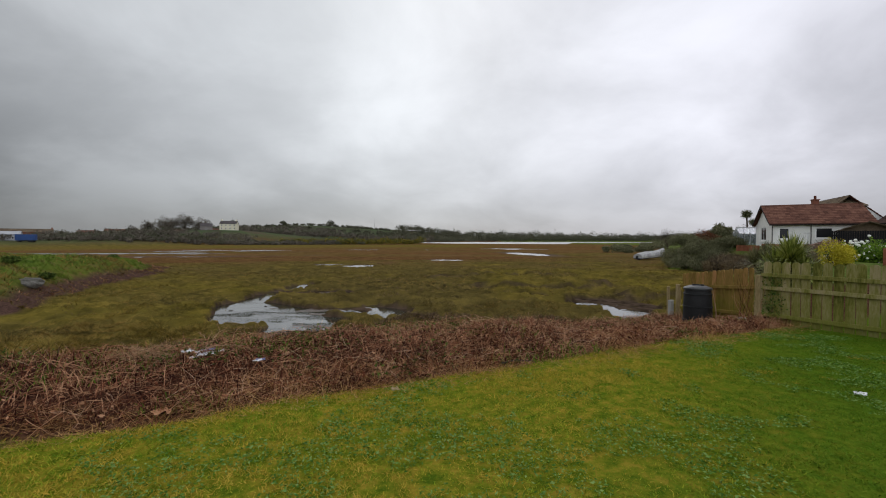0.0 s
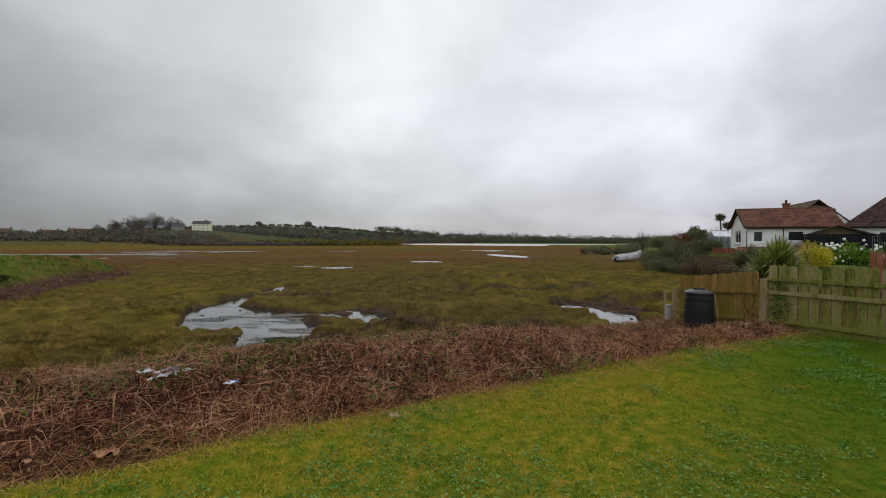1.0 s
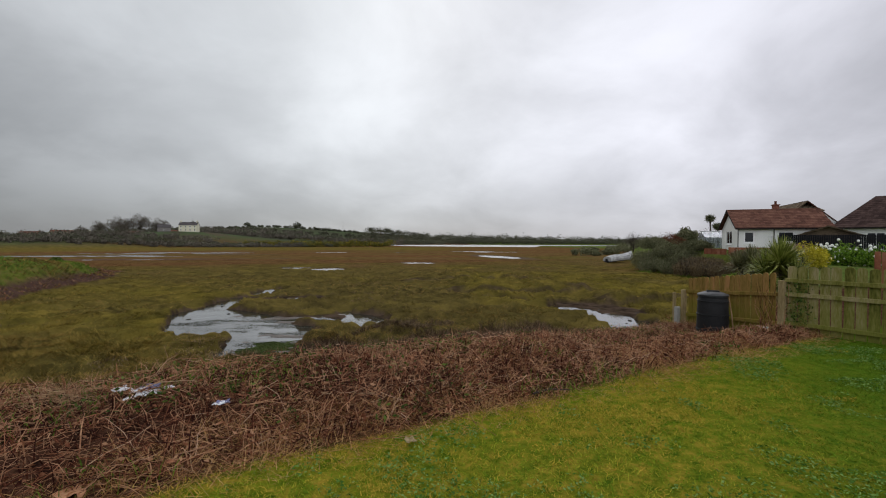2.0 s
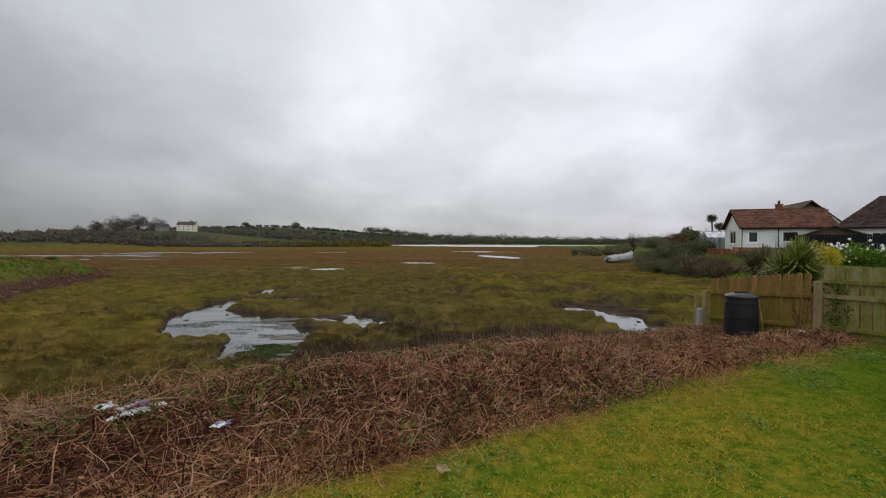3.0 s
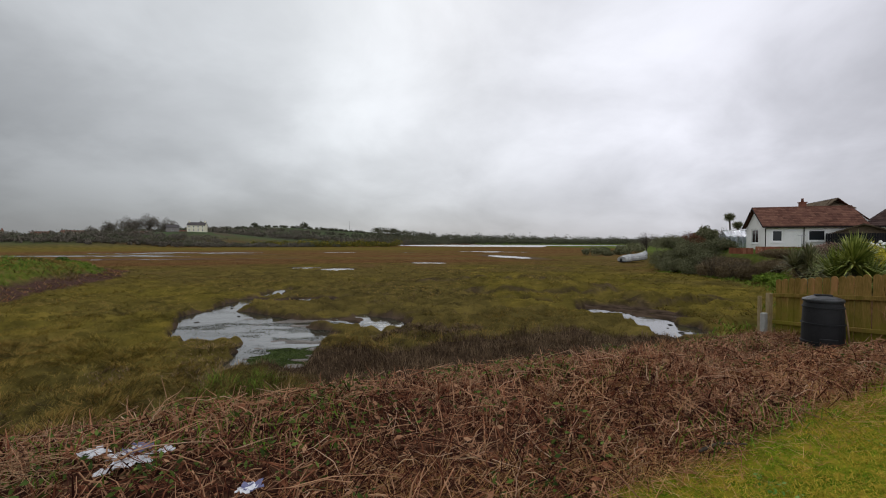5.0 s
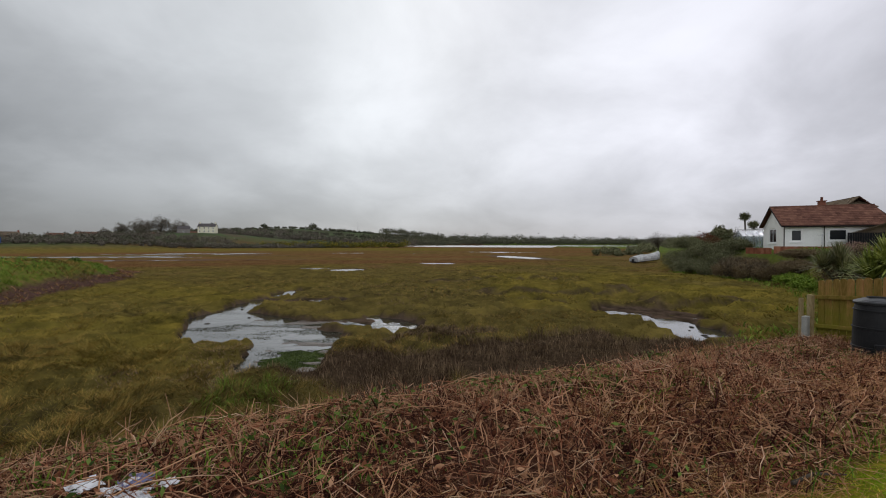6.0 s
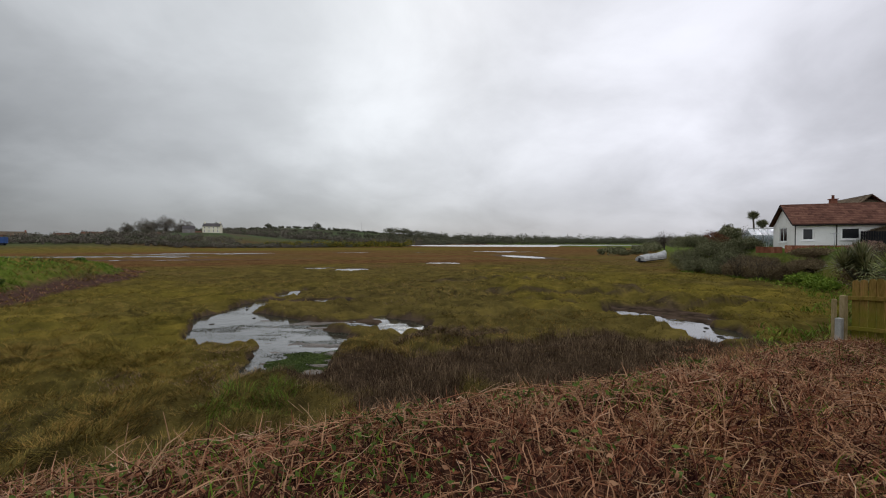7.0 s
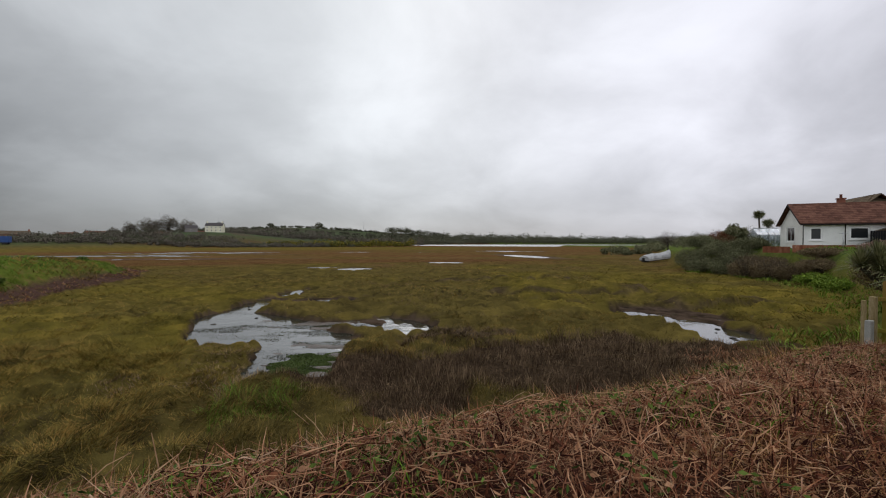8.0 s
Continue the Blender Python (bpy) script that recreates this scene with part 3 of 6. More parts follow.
cover = gmix(share("rise"), cover, gramp(g_huge, (0.38, (0.06, 0.058, 0.04)), (0.47, (0.058, 0.066, 0.038)), (0.54, (0.062, 0.088, 0.042)), (0.62, (0.08, 0.072, 0.048))))
cover = gmix(share("shore"), cover, gramp(g_mid, (0.35, (0.05, 0.08, 0.02)), (0.55, (0.10, 0.13, 0.03)), (0.7, (0.13, 0.12, 0.05))))
cover = gmix(share("mound"), cover, gramp(g_mid, (0.38, (0.05, 0.085, 0.014)), (0.5, (0.10, 0.15, 0.022)), (0.62, (0.14, 0.125, 0.04))))
soil = n.new("ShaderNodeMapRange")
l.new(share("mound"), soil.inputs[0])
for i, v in enumerate((0.30, 0.55, 1.0, 0.0)):
    soil.inputs[i + 1].default_value = v
soil_on = n.new("ShaderNodeMath")
soil_on.operation = "MULTIPLY"
l.new(soil.outputs[0], soil_on.inputs[0])
soil_edge = n.new("ShaderNodeMapRange")
l.new(share("mound"), soil_edge.inputs[0])
soil_edge.inputs[2].default_value = 0.05
l.new(soil_edge.outputs[0], soil_on.inputs[1])
cover = gmix(soil_on.outputs[0], cover, gramp(g_fine, (0.36, (0.035, 0.020, 0.016)), (0.64, (0.11, 0.065, 0.05))))
cover = gmix(share("litter"), cover, gramp(g_fine, (0.36, (0.02, 0.010, 0.007)), (0.5, (0.06, 0.028, 0.018)), (0.64, (0.12, 0.06, 0.036))))
cover = gmix(share("bare"), cover, gramp(g_mid, (0.35, (0.03, 0.021, 0.015)), (0.6, (0.078, 0.054, 0.038))))
turf = gramp(gnoise(7.0, 6.0, 0.7), (0.36, (0.055, 0.095, 0.007)), (0.5, (0.14, 0.15, 0.012)), (0.64, (0.26, 0.19, 0.024)))
gmap = n.new("ShaderNodeMapRange")
gdot, gadd = n.new("ShaderNodeVectorMath"), n.new("ShaderNodeMath")
gdot.operation = "DOT_PRODUCT"
l.new(geo.outputs["Position"], gdot.inputs[0])
gdot.inputs[1].default_value = (1.354, -0.824, 0)
l.new(gdot.outputs["Value"], gadd.inputs[0])
gadd.inputs[1].default_value = 4.0
l.new(gadd.outputs[0], gmap.inputs[0])
for i, v in enumerate((2.6, 6.0, 0.0, 0.86)):
    gmap.inputs[i + 1].default_value = v
turf = gmix(gmap.outputs[0], turf, gramp(gnoise(9.0, 5.0, 0.6), (0.36, (0.028, 0.07, 0.004)), (0.64, (0.07, 0.13, 0.01))))
cover = gmix(share("lawn"), cover, turf)
l.new(cover, b.inputs["Base Color"])
wetness = n.new("ShaderNodeMapRange")
l.new(share("wet"), wetness.inputs[0])
for i, v in enumerate((0.9, 1.0, 0.85, 0.42)):
    wetness.inputs[i + 1].default_value = v
l.new(wetness.outputs[0], b.inputs["Roughness"])
gloss = n.new("ShaderNodeMapRange")
l.new(share("wet"), gloss.inputs[0])
for i, v in enumerate((0.9, 1.0, 0.0, 0.22)):
    gloss.inputs[i + 1].default_value = v
l.new(gloss.outputs[0], b.inputs["Specular IOR Level"])
bp = n.new("ShaderNodeBump")
bp.inputs["Strength"].default_value, bp.inputs["Distance"].default_value = 0.7, 0.06
l.new(g_fine, bp.inputs["Height"])
l.new(bp.outputs[0], b.inputs["Normal"])
ground = tagged(mesh_object("ground", gv, gf, gm), "mown lawn, littered bank and brown tidal marsh running to low hills", "ground", kind="structure")
for key in ("lawn", "litter", "bare", "mound", "shore", "rise", "thatch", "wet", "lush", "olive", "russet", "flats", "reed"):
    at = ground.data.attributes.new(key, "FLOAT", "POINT")
    at.data.foreach_set("value", L[key].astype(np.float32))
ground.data.polygons.foreach_set("use_smooth", np.ones(len(gf), bool))

for name, label, mat, wv in (
    ("water", "still pools in the marsh reflecting the overcast sky", M["water"], [(-60, 8, WATER), (60, 8, WATER), (60, 46, WATER), (-60, 46, WATER)]),
    ("water_far", "wind-ruffled grey water on the mudflats and in the estuary", M["ruffled"], [(-420, 46, WATER), (520, 46, WATER), (900, 900, WATER), (-420, 900, WATER)]),
):
    tagged(mesh_object(name, wv, [(0, 1, 2, 3)], mat), label, "water", kind="structure")

# ---- building blocks ----


def thing(name, label, category, place=(0, 0, 0), rz=0, group="", kind=""):
    e = tagged(new(name), label, category, group, kind)
    e.matrix_basis = pose(*place, 0, 0, rz)
    return e


def part(name, bm, mat, parent, label=""):
    me = bpy.data.meshes.new(name)
    bm.normal_update()
    bm.to_mesh(me)
    bm.free()
    me.materials.append(mat)
    ob = new(name, me)
    ob.parent = parent
    if label:
        ob["label"] = label
    return ob


def again(ob, x, y, z, rx=0, ry=0, rz=0, scale=(1, 1, 1)):
    """Another piece on the same mesh, under the same parent."""
    o = new(ob.name.split(".")[0], ob.data)
    o.parent = ob.parent
    o.matrix_basis = pose(x, y, z, rx, ry, rz) @ Matrix.Diagonal((*scale, 1))
    return o


def box(bm, x0, y0, z0, x1, y1, z1, bevel=0.0):
    r = bmesh.ops.create_cube(bm, size=1, matrix=Matrix.Translation(((x0 + x1) / 2, (y0 + y1) / 2, (z0 + z1) / 2)) @ Matrix.Diagonal((x1 - x0, y1 - y0, z1 - z0, 1)))
    if bevel:
        bmesh.ops.bevel(bm, geom=list({e for v in r["verts"] for e in v.link_edges}), offset=bevel, segments=1, affect="EDGES")
    return r


def boxes(*dims, bevel=0.0):
    bm = bmesh.new()
    for d in dims:
        box(bm, *d, bevel=bevel)
    return bm


def lathe(profile, seg=32, soft=True):
    bm = bmesh.new()
    rings = [[bm.verts.new((r * math.cos(2 * math.pi * i / seg), r * math.sin(2 * math.pi * i / seg), z)) for i in range(seg)] for r, z in profile]
    for a, c in zip(rings, rings[1:]):
        for i in range(seg):
            f = bm.faces.new((a[i], a[(i + 1) % seg], c[(i + 1) % seg], c[i]))
            f.smooth = soft
    bm.faces.new(rings[0][::-1])
    bm.faces.new(rings[-1])
    return bm


def prism(pts, depth):
    """An outline in x and z, made solid along y."""
    bm = bmesh.new()
    f = bm.faces.new([bm.verts.new((x, 0, z)) for x, z in pts])
    r = bmesh.ops.extrude_face_region(bm, geom=[f])
    bmesh.ops.translate(bm, vec=(0, depth, 0), verts=[v for v in r["geom"] if isinstance(v, bmesh.types.BMVert)])
    bmesh.ops.recalc_face_normals(bm, faces=bm.faces)
    return bm


def tube(points, radii, seg=5):
    bm = bmesh.new()
    rings = []
    for i, p in enumerate(points):
        p = Vector(p)
        t = (Vector(points[min(i + 1, len(points) - 1)]) - Vector(points[max(i - 1, 0)])).normalized()
        u = t.orthogonal().normalized()
        w = t.cross(u)
        rings.append([bm.verts.new(p + radii[i] * (math.cos(2 * math.pi * k / seg) * u + math.sin(2 * math.pi * k / seg) * w)) for k in range(seg)])
    for a, c in zip(rings, rings[1:]):
        for k in range(seg):
            bm.faces.new((a[k], a[(k + 1) % seg], c[(k + 1) % seg], c[k])).smooth = True
    bm.faces.new(rings[0][::-1])
    bm.faces.new(rings[-1])
    return bm


rng = np.random.default_rng(7)


def blades(P, height, width, lean, curl=0.35, heading=None, plain=False):
    """Grass blades from roots P, of two quads each, or of one where they stay far off."""
    k = len(P)
    th = rng.uniform(0, 2 * np.pi, k) if heading is None else heading
    face = rng.uniform(0, 2 * np.pi, k)
    side = np.stack([np.cos(face), np.sin(face), np.zeros(k)], 1) * (width / 2)[:, None]
    out = np.stack([np.cos(th), np.sin(th), np.zeros(k)], 1)
    upv = np.array([0, 0, 1.0])
    mid = P + height[:, None] * (0.55 * upv + out * (lean * 0.45)[:, None])
    tip = P + height[:, None] * ((1 - curl * lean)[:, None] * upv + out * lean[:, None] * 1.2)
    if plain:
        V = np.stack([P - side, P + side, tip + side * 0.3, tip - side * 0.3], 1).reshape(-1, 3)
        return V, np.arange(k * 4).reshape(-1, 4)
    V = np.stack([P - side, P + side, mid + side * 0.8, mid - side * 0.8, tip + side * 0.15, tip - side * 0.15], 1).reshape(-1, 3)
    o = np.arange(k)[:, None] * 6
    F = np.concatenate([o + np.array([[0, 1, 2, 3]]), o + np.array([[3, 2, 4, 5]])], 0)
    return V, F


def leaves(P, size, flat=0.0):
    """Small folded leaves at P, turned at random."""
    k = len(P)
    d = rng.normal(size=(k, 3))
    d[:, 2] *= 1 - flat
    d /= np.linalg.norm(d, axis=1)[:, None]
    e = np.cross(d, rng.normal(size=(k, 3)))
    e /= np.linalg.norm(e, axis=1)[:, None]
    nrm = np.cross(d, e)
    s = size[:, None]
    V = np.stack([P - d * s, P + e * s * 0.45 - nrm * s * 0.15, P + d * s, P - e * s * 0.45 - nrm * s * 0.15], 1).reshape(-1, 3)
    return V, np.arange(k * 4).reshape(-1, 4)


def sticks(P0, P1, sag, r0, seg=4, wob=0.04):
    """Bent three-sided stems from P0 to P1, rising by sag in the middle."""
    k = len(P0)
    t = np.linspace(0, 1, seg + 1)
    w = rng.normal(size=(k, seg + 1, 3)) * wob
    w[:, 0] = 0
    C = P0[:, None] + (P1 - P0)[:, None] * t[None, :, None] + w
    C[:, :, 2] += sag[:, None] * 4 * (t * (1 - t))[None]
    d = P1 - P0
    d /= np.linalg.norm(d, axis=1)[:, None] + 1e-9
    u = np.cross(d, rng.normal(size=(k, 3)))
    u /= np.linalg.norm(u, axis=1)[:, None] + 1e-9
    v = np.cross(d, u)
    rr = r0[:, None] * (1 - 0.6 * t[None])
    ring = []
    for q in range(3):
        a = 2 * math.pi * q / 3
        ring.append(C + rr[:, :, None] * (math.cos(a) * u + math.sin(a) * v)[:, None])
    V = np.stack(ring, 2).reshape(-1, 3)
    base = np.arange(k)[:, None, None] * (seg + 1) * 3 + np.arange(seg)[None, :, None] * 3
    q = np.arange(3)[None, None]
    F = np.stack([base + q, base + (q + 1) % 3, base + 3 + (q + 1) % 3, base + 3 + q], -1).reshape(-1, 4)
    return V, F


def scatter(count, x0, x1, y0, y1):
    return rng.uniform(x0, x1, count), rng.uniform(y0, y1, count)


# ---- the garden fence ----
def board_mesh(w, h, t=0.02):
    pts = [(-w / 2, 0), (w / 2, 0), (w / 2, h - w * 0.32)]
    pts += [(w / 2 * math.cos(a), h - w * 0.32 + w * 0.32 * math.sin(a)) for a in np.linspace(0.25, math.pi - 0.25, 6)]
    pts += [(-w / 2, h - w * 0.32)]
    return prism(pts, t)


def fence(a, c, z_a, z_c, tops, rails, mat, label, pitch=0.15, skew=False):
    """Boards behind rails between two places; heights are given at both ends."""
    a, c = Vector(a), Vector(c)
    run = (c - a).length
    f = thing("garden_fence", label, "fence", (a.x, a.y, 0), math.degrees(math.atan2(c.y - a.y, c.x - a.x)))
    for (h0, h1) in rails:
        bm = boxes((-0.02, -0.046, -0.036, run + 0.02, 0.0, 0.036), bevel=0.005)
        for v in bm.verts:
            v.co.z += h0 + (h1 - h0) * v.co.x / run
        part("rail", bm, mat, f)
    first = None
    for i in range(int(run / pitch)):
        x = pitch * (i + 0.5)
        k = x / run
        z0, z1 = z_a + (z_c - z_a) * k, tops[0] + (tops[1] - tops[0]) * k + random.uniform(-0.012, 0.012)
        if first is None:
            first = part("board", board_mesh(pitch - 0.017, 1.0), mat, f)
            o = first
            o.matrix_basis = pose(x, 0.003, z0) @ Matrix.Diagonal((1, 1, z1 - z0, 1))
        else:
            o = again(first, x, 0.003 + 0.008 * (i % 2), z0, random.uniform(-0.6, 0.6), random.uniform(-0.7, 0.7), 0, (random.uniform(0.95, 1.0), 1, z1 - z0))
    return f


POST = (6.24, 8.27)
fr = fence((6.27, 8.22), (9.35, 2.8), -0.02, -0.02, (1.17, 1.27), [(0.92, 0.92), (0.67, 0.665), (0.15, 0.12)], M["wood"], "weathered green-stained board fence with rounded tops")
fl = fence((6.09, 10.68), (6.2, 8.33), -0.52, -0.12, (0.75, 1.06), [(0.43, 0.65), (-0.12, 0.12)], M["wood_end"], "weathered board fence stepping down towards the marsh", pitch=0.135)


def fence_post(x, y, z0, z1, w, mat, label, rz=20):
    p = thing("fence_post", label, "post", (x, y, z0), rz)
    part("shaft", boxes((-w / 2, -w / 2, 0, w / 2, w / 2, z1 - z0), bevel=0.008), mat, p)
    return p


fence_post(6.215, 8.255, -0.25, 0.91, 0.10, M["post"], "weathered grey timber post between two fence runs")
fence_post(6.05, 10.78, -0.75, 0.46, 0.09, M["post"], "weathered timber post at the end of the fence")
ep = fence_post(5.71, 10.62, -0.75, 0.42, 0.06, M["post"], "old timber post with a pale concrete spur beside the marsh")
part("spur", boxes((-0.06, -0.12, 0.0, 0.06, -0.034, 0.84), bevel=0.012), M["concrete"], ep, "pale concrete spur")
fence_post(7.72, 5.55, -0.25, 0.93, 0.10, M["post"], "weathered grey timber post in the board fence")

# ivy and dead stems on the fence by the post
V, F = [], []
k = 300
P = np.stack([6.33 + rng.normal(0, 0.055, k), 8.05 + rng.normal(0, 0.16, k), rng.uniform(0.05, 0.95, k)], 1)
P[:, 1] = 8.27 - (P[:, 0] - 6.24) * 1.76 - rng.uniform(0.04, 0.09, k)
V, F = leaves(P, rng.uniform(0.02, 0.04, k))
ivy = thing("ivy", "thin dark ivy clinging to the fence beside the post", "ivy")
mesh_object("foliage", V, F, M["leaf"], ivy)
P0 = np.stack([rng.uniform(6.0, 6.3, 24), rng.uniform(8.2, 8.6, 24), np.full(24, -0.05)], 1)
V, F = sticks(P0, P0 + np.stack([rng.normal(0, 0.15, 24), rng.normal(0, 0.12, 24), rng.uniform(0.4, 0.9, 24)], 1), np.zeros(24), np.full(24, 0.006))
mesh_object("stem", V, F, M["stem"], ivy)

# ---- the compost bin ----
cb2 = thing("compost_bin", "black ribbed plastic compost bin among the cut brambles", "compost bin", (5.54, 9.12, -0.30), -30)
prof = [(0.285, 0.0), (0.285, 0.03)]
for z, r in ((0.16, 0.281), (0.46, 0.274), (0.73, 0.262)):
    prof += [(r + 0.001, z - 0.014), (r + 0.014, z - 0.009), (r + 0.014, z + 0.008), (r + 0.001, z + 0.013)]
prof += [(0.252, 0.80), (0.244, 0.83)]
part("body", lathe(prof, 44, False), M["bin"], cb2)
lid = part("lid", lathe([(0.256, 0.815), (0.272, 0.82), (0.274, 0.85), (0.262, 0.868), (0.235, 0.872), (0.225, 0.882), (0.16, 0.905), (0.06, 0.918), (0.02, 0.919)], 44, False), M["bin_lid"], cb2, "scuffed grey-black domed lid")
part("handle", boxes((-0.11, -0.055, 0.905, 0.11, -0.035, 0.935), (-0.11, 0.035, 0.905, 0.11, 0.055, 0.935), (-0.11, -0.033, 0.905, -0.09, 0.033, 0.935), (0.09, -0.033, 0.905, 0.11, 0.033, 0.935), bevel=0.004), M["bin"], lid)
part("hatch", boxes((-0.12, -0.300, 0.04, 0.12, -0.27, 0.24), bevel=0.01), M["bin"], cb2)
cane = thing("garden_cane", "pale bent cane leaning on the compost bin", "cane", (5.88, 8.98, -0.25))
part("stem", tube([(0, 0, 0), (-0.03, 0.02, 0.4), (-0.08, 0.05, 0.8)], [0.014, 0.013, 0.010]), M["straw"], cane)

# ---- houses ----


def wall(w, h, t, holes, gable=0.0, apex=None):
    """A wall in x and z with openings cut through, and a gable on top if asked for."""
    bm = bmesh.new()
    xs = sorted({0, w, *(v for o in holes for v in (o[0], o[2]))})
    zs = sorted({0, h, *(v for o in holes for v in (o[1], o[3]))})
    grid = {(x, z): bm.verts.new((x, 0, z)) for x in xs for z in zs}
    for x0, x1 in zip(xs, xs[1:]):
        for z0, z1 in zip(zs, zs[1:]):
            cx, cz = (x0 + x1) / 2, (z0 + z1) / 2
            if not any(o[0] < cx < o[2] and o[1] < cz < o[3] for o in holes):
                bm.faces.new((grid[x0, z0], grid[x1, z0], grid[x1, z1], grid[x0, z1]))
    if gable:
        bm.faces.new([grid[x, h] for x in xs] + [bm.verts.new((w / 2 if apex is None else apex, 0, h + gable))])
    r = bmesh.ops.extrude_face_region(bm, geom=bm.faces[:])
    bmesh.ops.translate(bm, vec=(0, t, 0), verts=[v for v in r["geom"] if isinstance(v, bmesh.types.BMVert)])
    bmesh.ops.recalc_face_normals(bm, faces=bm.faces)
    return bm


def window(parent, hole, m, bars=1, mat=None):
    """Frame, sill and panes in an opening of a wall whose pose under its parent is m."""
    x0, z0, x1, z1 = hole
    fw = 0.13
    fr2 = part("window", boxes((x0, 0.04, z0, x0 + fw, 0.11, z1), (x1 - fw, 0.04, z0, x1, 0.11, z1), (x0 + fw, 0.04, z1 - fw, x1 - fw, 0.11, z1), (x0 + fw, 0.04, z0, x1 - fw, 0.11, z0 + fw)), mat or M["upvc"], parent, "white framed window")
    fr2.matrix_basis = m
    for i in range(bars):
        a = x0 + fw + (x1 - x0 - 2 * fw) * i / bars
        c = x0 + fw + (x1 - x0 - 2 * fw) * (i + 1) / bars
        part("pane", boxes((a, 0.07, z0 + fw, c, 0.08, z1 - fw)), M["glass"], fr2)
        if i:
            part("mullion", boxes((a - 0.03, 0.045, z0 + fw, a + 0.03, 0.105, z1 - fw)), mat or M["upvc"], fr2)
    part("sill", boxes((x0 - 0.08, -0.07, z0 - 0.09, x1 + 0.08, 0.05, z0 - 0.002), bevel=0.01), mat or M["upvc"], fr2)


def roof_slope(length, run, rise, mat, parent, m, course=0.32, name="roof_slope", hip0=0.0, hip1=0.0):
    """Overlapping courses of tiles from the eaves up; hips cut the ends in by that many metres at the top."""
    slant = math.hypot(run, rise)
    cnt = max(3, int(slant / course))
    bm = bmesh.new()
    for i in range(cnt):
        k0, k1 = i / cnt, (i + 1.12) / cnt
        z_lift = 0.035
        a0, a1, c0, c1 = hip0 * k0, length - hip1 * k0, hip0 * min(k1, 1), length - hip1 * min(k1, 1)
        wid = 0.33 if length < 30 else 1.2
        steps = max(1, int((a1 - a0) / wid))
        for j in range(steps):
            f0, f1 = j / steps, (j + 1) / steps - 0.012 / max(a1 - a0, 0.1)
            pts = [(a0 + (a1 - a0) * f0, run * k0, rise * k0 + z_lift), (a0 + (a1 - a0) * f1, run * k0, rise * k0 + z_lift), (c0 + (c1 - c0) * f1, run * k1, rise * k1 + 0.004), (c0 + (c1 - c0) * f0, run * k1, rise * k1 + 0.004)]
            lo = [(x, y, z - 0.03) for x, y, z in pts]
            v = [bm.verts.new(p) for p in pts + lo]
            for q in ((0, 1, 2, 3), (4, 5, 1, 0), (0, 3, 7, 4), (1, 5, 6, 2)):
                bm.faces.new([v[t] for t in q])
    ob = part(name, bm, mat, parent)
    ob.matrix_basis = m
    bm = bmesh.new()
    v = [bm.verts.new(p) for p in ((0, 0, -0.04), (length, 0, -0.04), (length - hip1, run, rise - 0.04), (hip0, run, rise - 0.04))]
    w2 = [bm.verts.new(u.co + Vector((0, 0, -0.04))) for u in v]
    bm.faces.new(v)
    bm.faces.new(w2[::-1])
    for i in range(4):
        bm.faces.new((v[i], w2[i], w2[(i + 1) % 4], v[(i + 1) % 4]))
    deck = part("roof_deck", bm, mat, parent)
    deck.matrix_basis = m
    return ob


# the white bungalow: its corner, turned so that x runs along the front
HA = thing("bungalow", "white rendered bungalow with a brown tiled roof on the bank", "house", (32.3, 41.3, 0.5), -24.5)
WL, WW, EH, RH = 7.7, 5.9, 2.72, 4.5
front_holes = [(0.5, 1.12, 1.44, 2.30), (3.3, 1.2, 4.7, 2.30)]
part("wall", wall(WL, EH, 0.25, front_holes), M["render"], HA)
for o in front_holes:
    window(HA, o, pose(0, 0, 0), 1)
side = part("wall", wall(WW - 0.504, EH, 0.25, [(1.5, 0.98, 3.6, 2.48)], RH - EH - 0.12), M["render"], HA)
side.matrix_basis = pose(0, WW - 0.252, 0, 0, 0, -90)
window(HA, (1.5, 0.98, 3.6, 2.48), pose(0, WW - 0.252, 0, 0, 0, -90), 2)
part("wall", boxes((0, WW - 0.25, 0, WL, WW, EH)), M["render"], HA)
part("wall", boxes((WL - 0.25, 0.252, 0, WL, WW - 0.252, EH)), M["render"], HA)
ov = 0.28
slope = (RH - EH) / (WW / 2)
roof_slope(WL + 0.35, WW / 2 + ov, (WW / 2 + ov) * slope, M["tile"], HA, pose(-0.3, -ov, EH - ov * slope + 0.12))
roof_slope(WL + 0.35, WW / 2 + ov, (WW / 2 + ov) * slope, M["tile"], HA, pose(WL + 0.05, WW + ov, EH - ov * slope + 0.12, 0, 0, 180))
part("ridge_tile", prism([(-0.12, RH + 0.08), (0.12, RH + 0.08), (0.06, RH + 0.20), (-0.06, RH + 0.20)], WL + 0.35), M["tile"], HA).matrix_basis = pose(-0.3, WW / 2, 0, 0, 0, -90)
for sgn in (0, 1):
    bm = bmesh.new()
    y0, y1 = (-ov, WW / 2) if sgn == 0 else (WW + ov, WW / 2)
    pts = [(y0, EH - ov * slope + 0.14), (y1, RH + 0.16), (y1, RH + 0.03), (y0, EH - ov * slope + 0.01)]
    f = [bm.verts.new((-0.33, y, z)) for y, z in pts]
    g = [bm.verts.new((-0.29, y, z)) for y, z in pts]
    bm.faces.new(f)
    bm.faces.new(g[::-1])
    for i in range(4):
        bm.faces.new((f[i], g[i], g[(i + 1) % 4], f[(i + 1) % 4]))
    part("bargeboard", bm, M["fascia"], HA, "dark painted bargeboard")
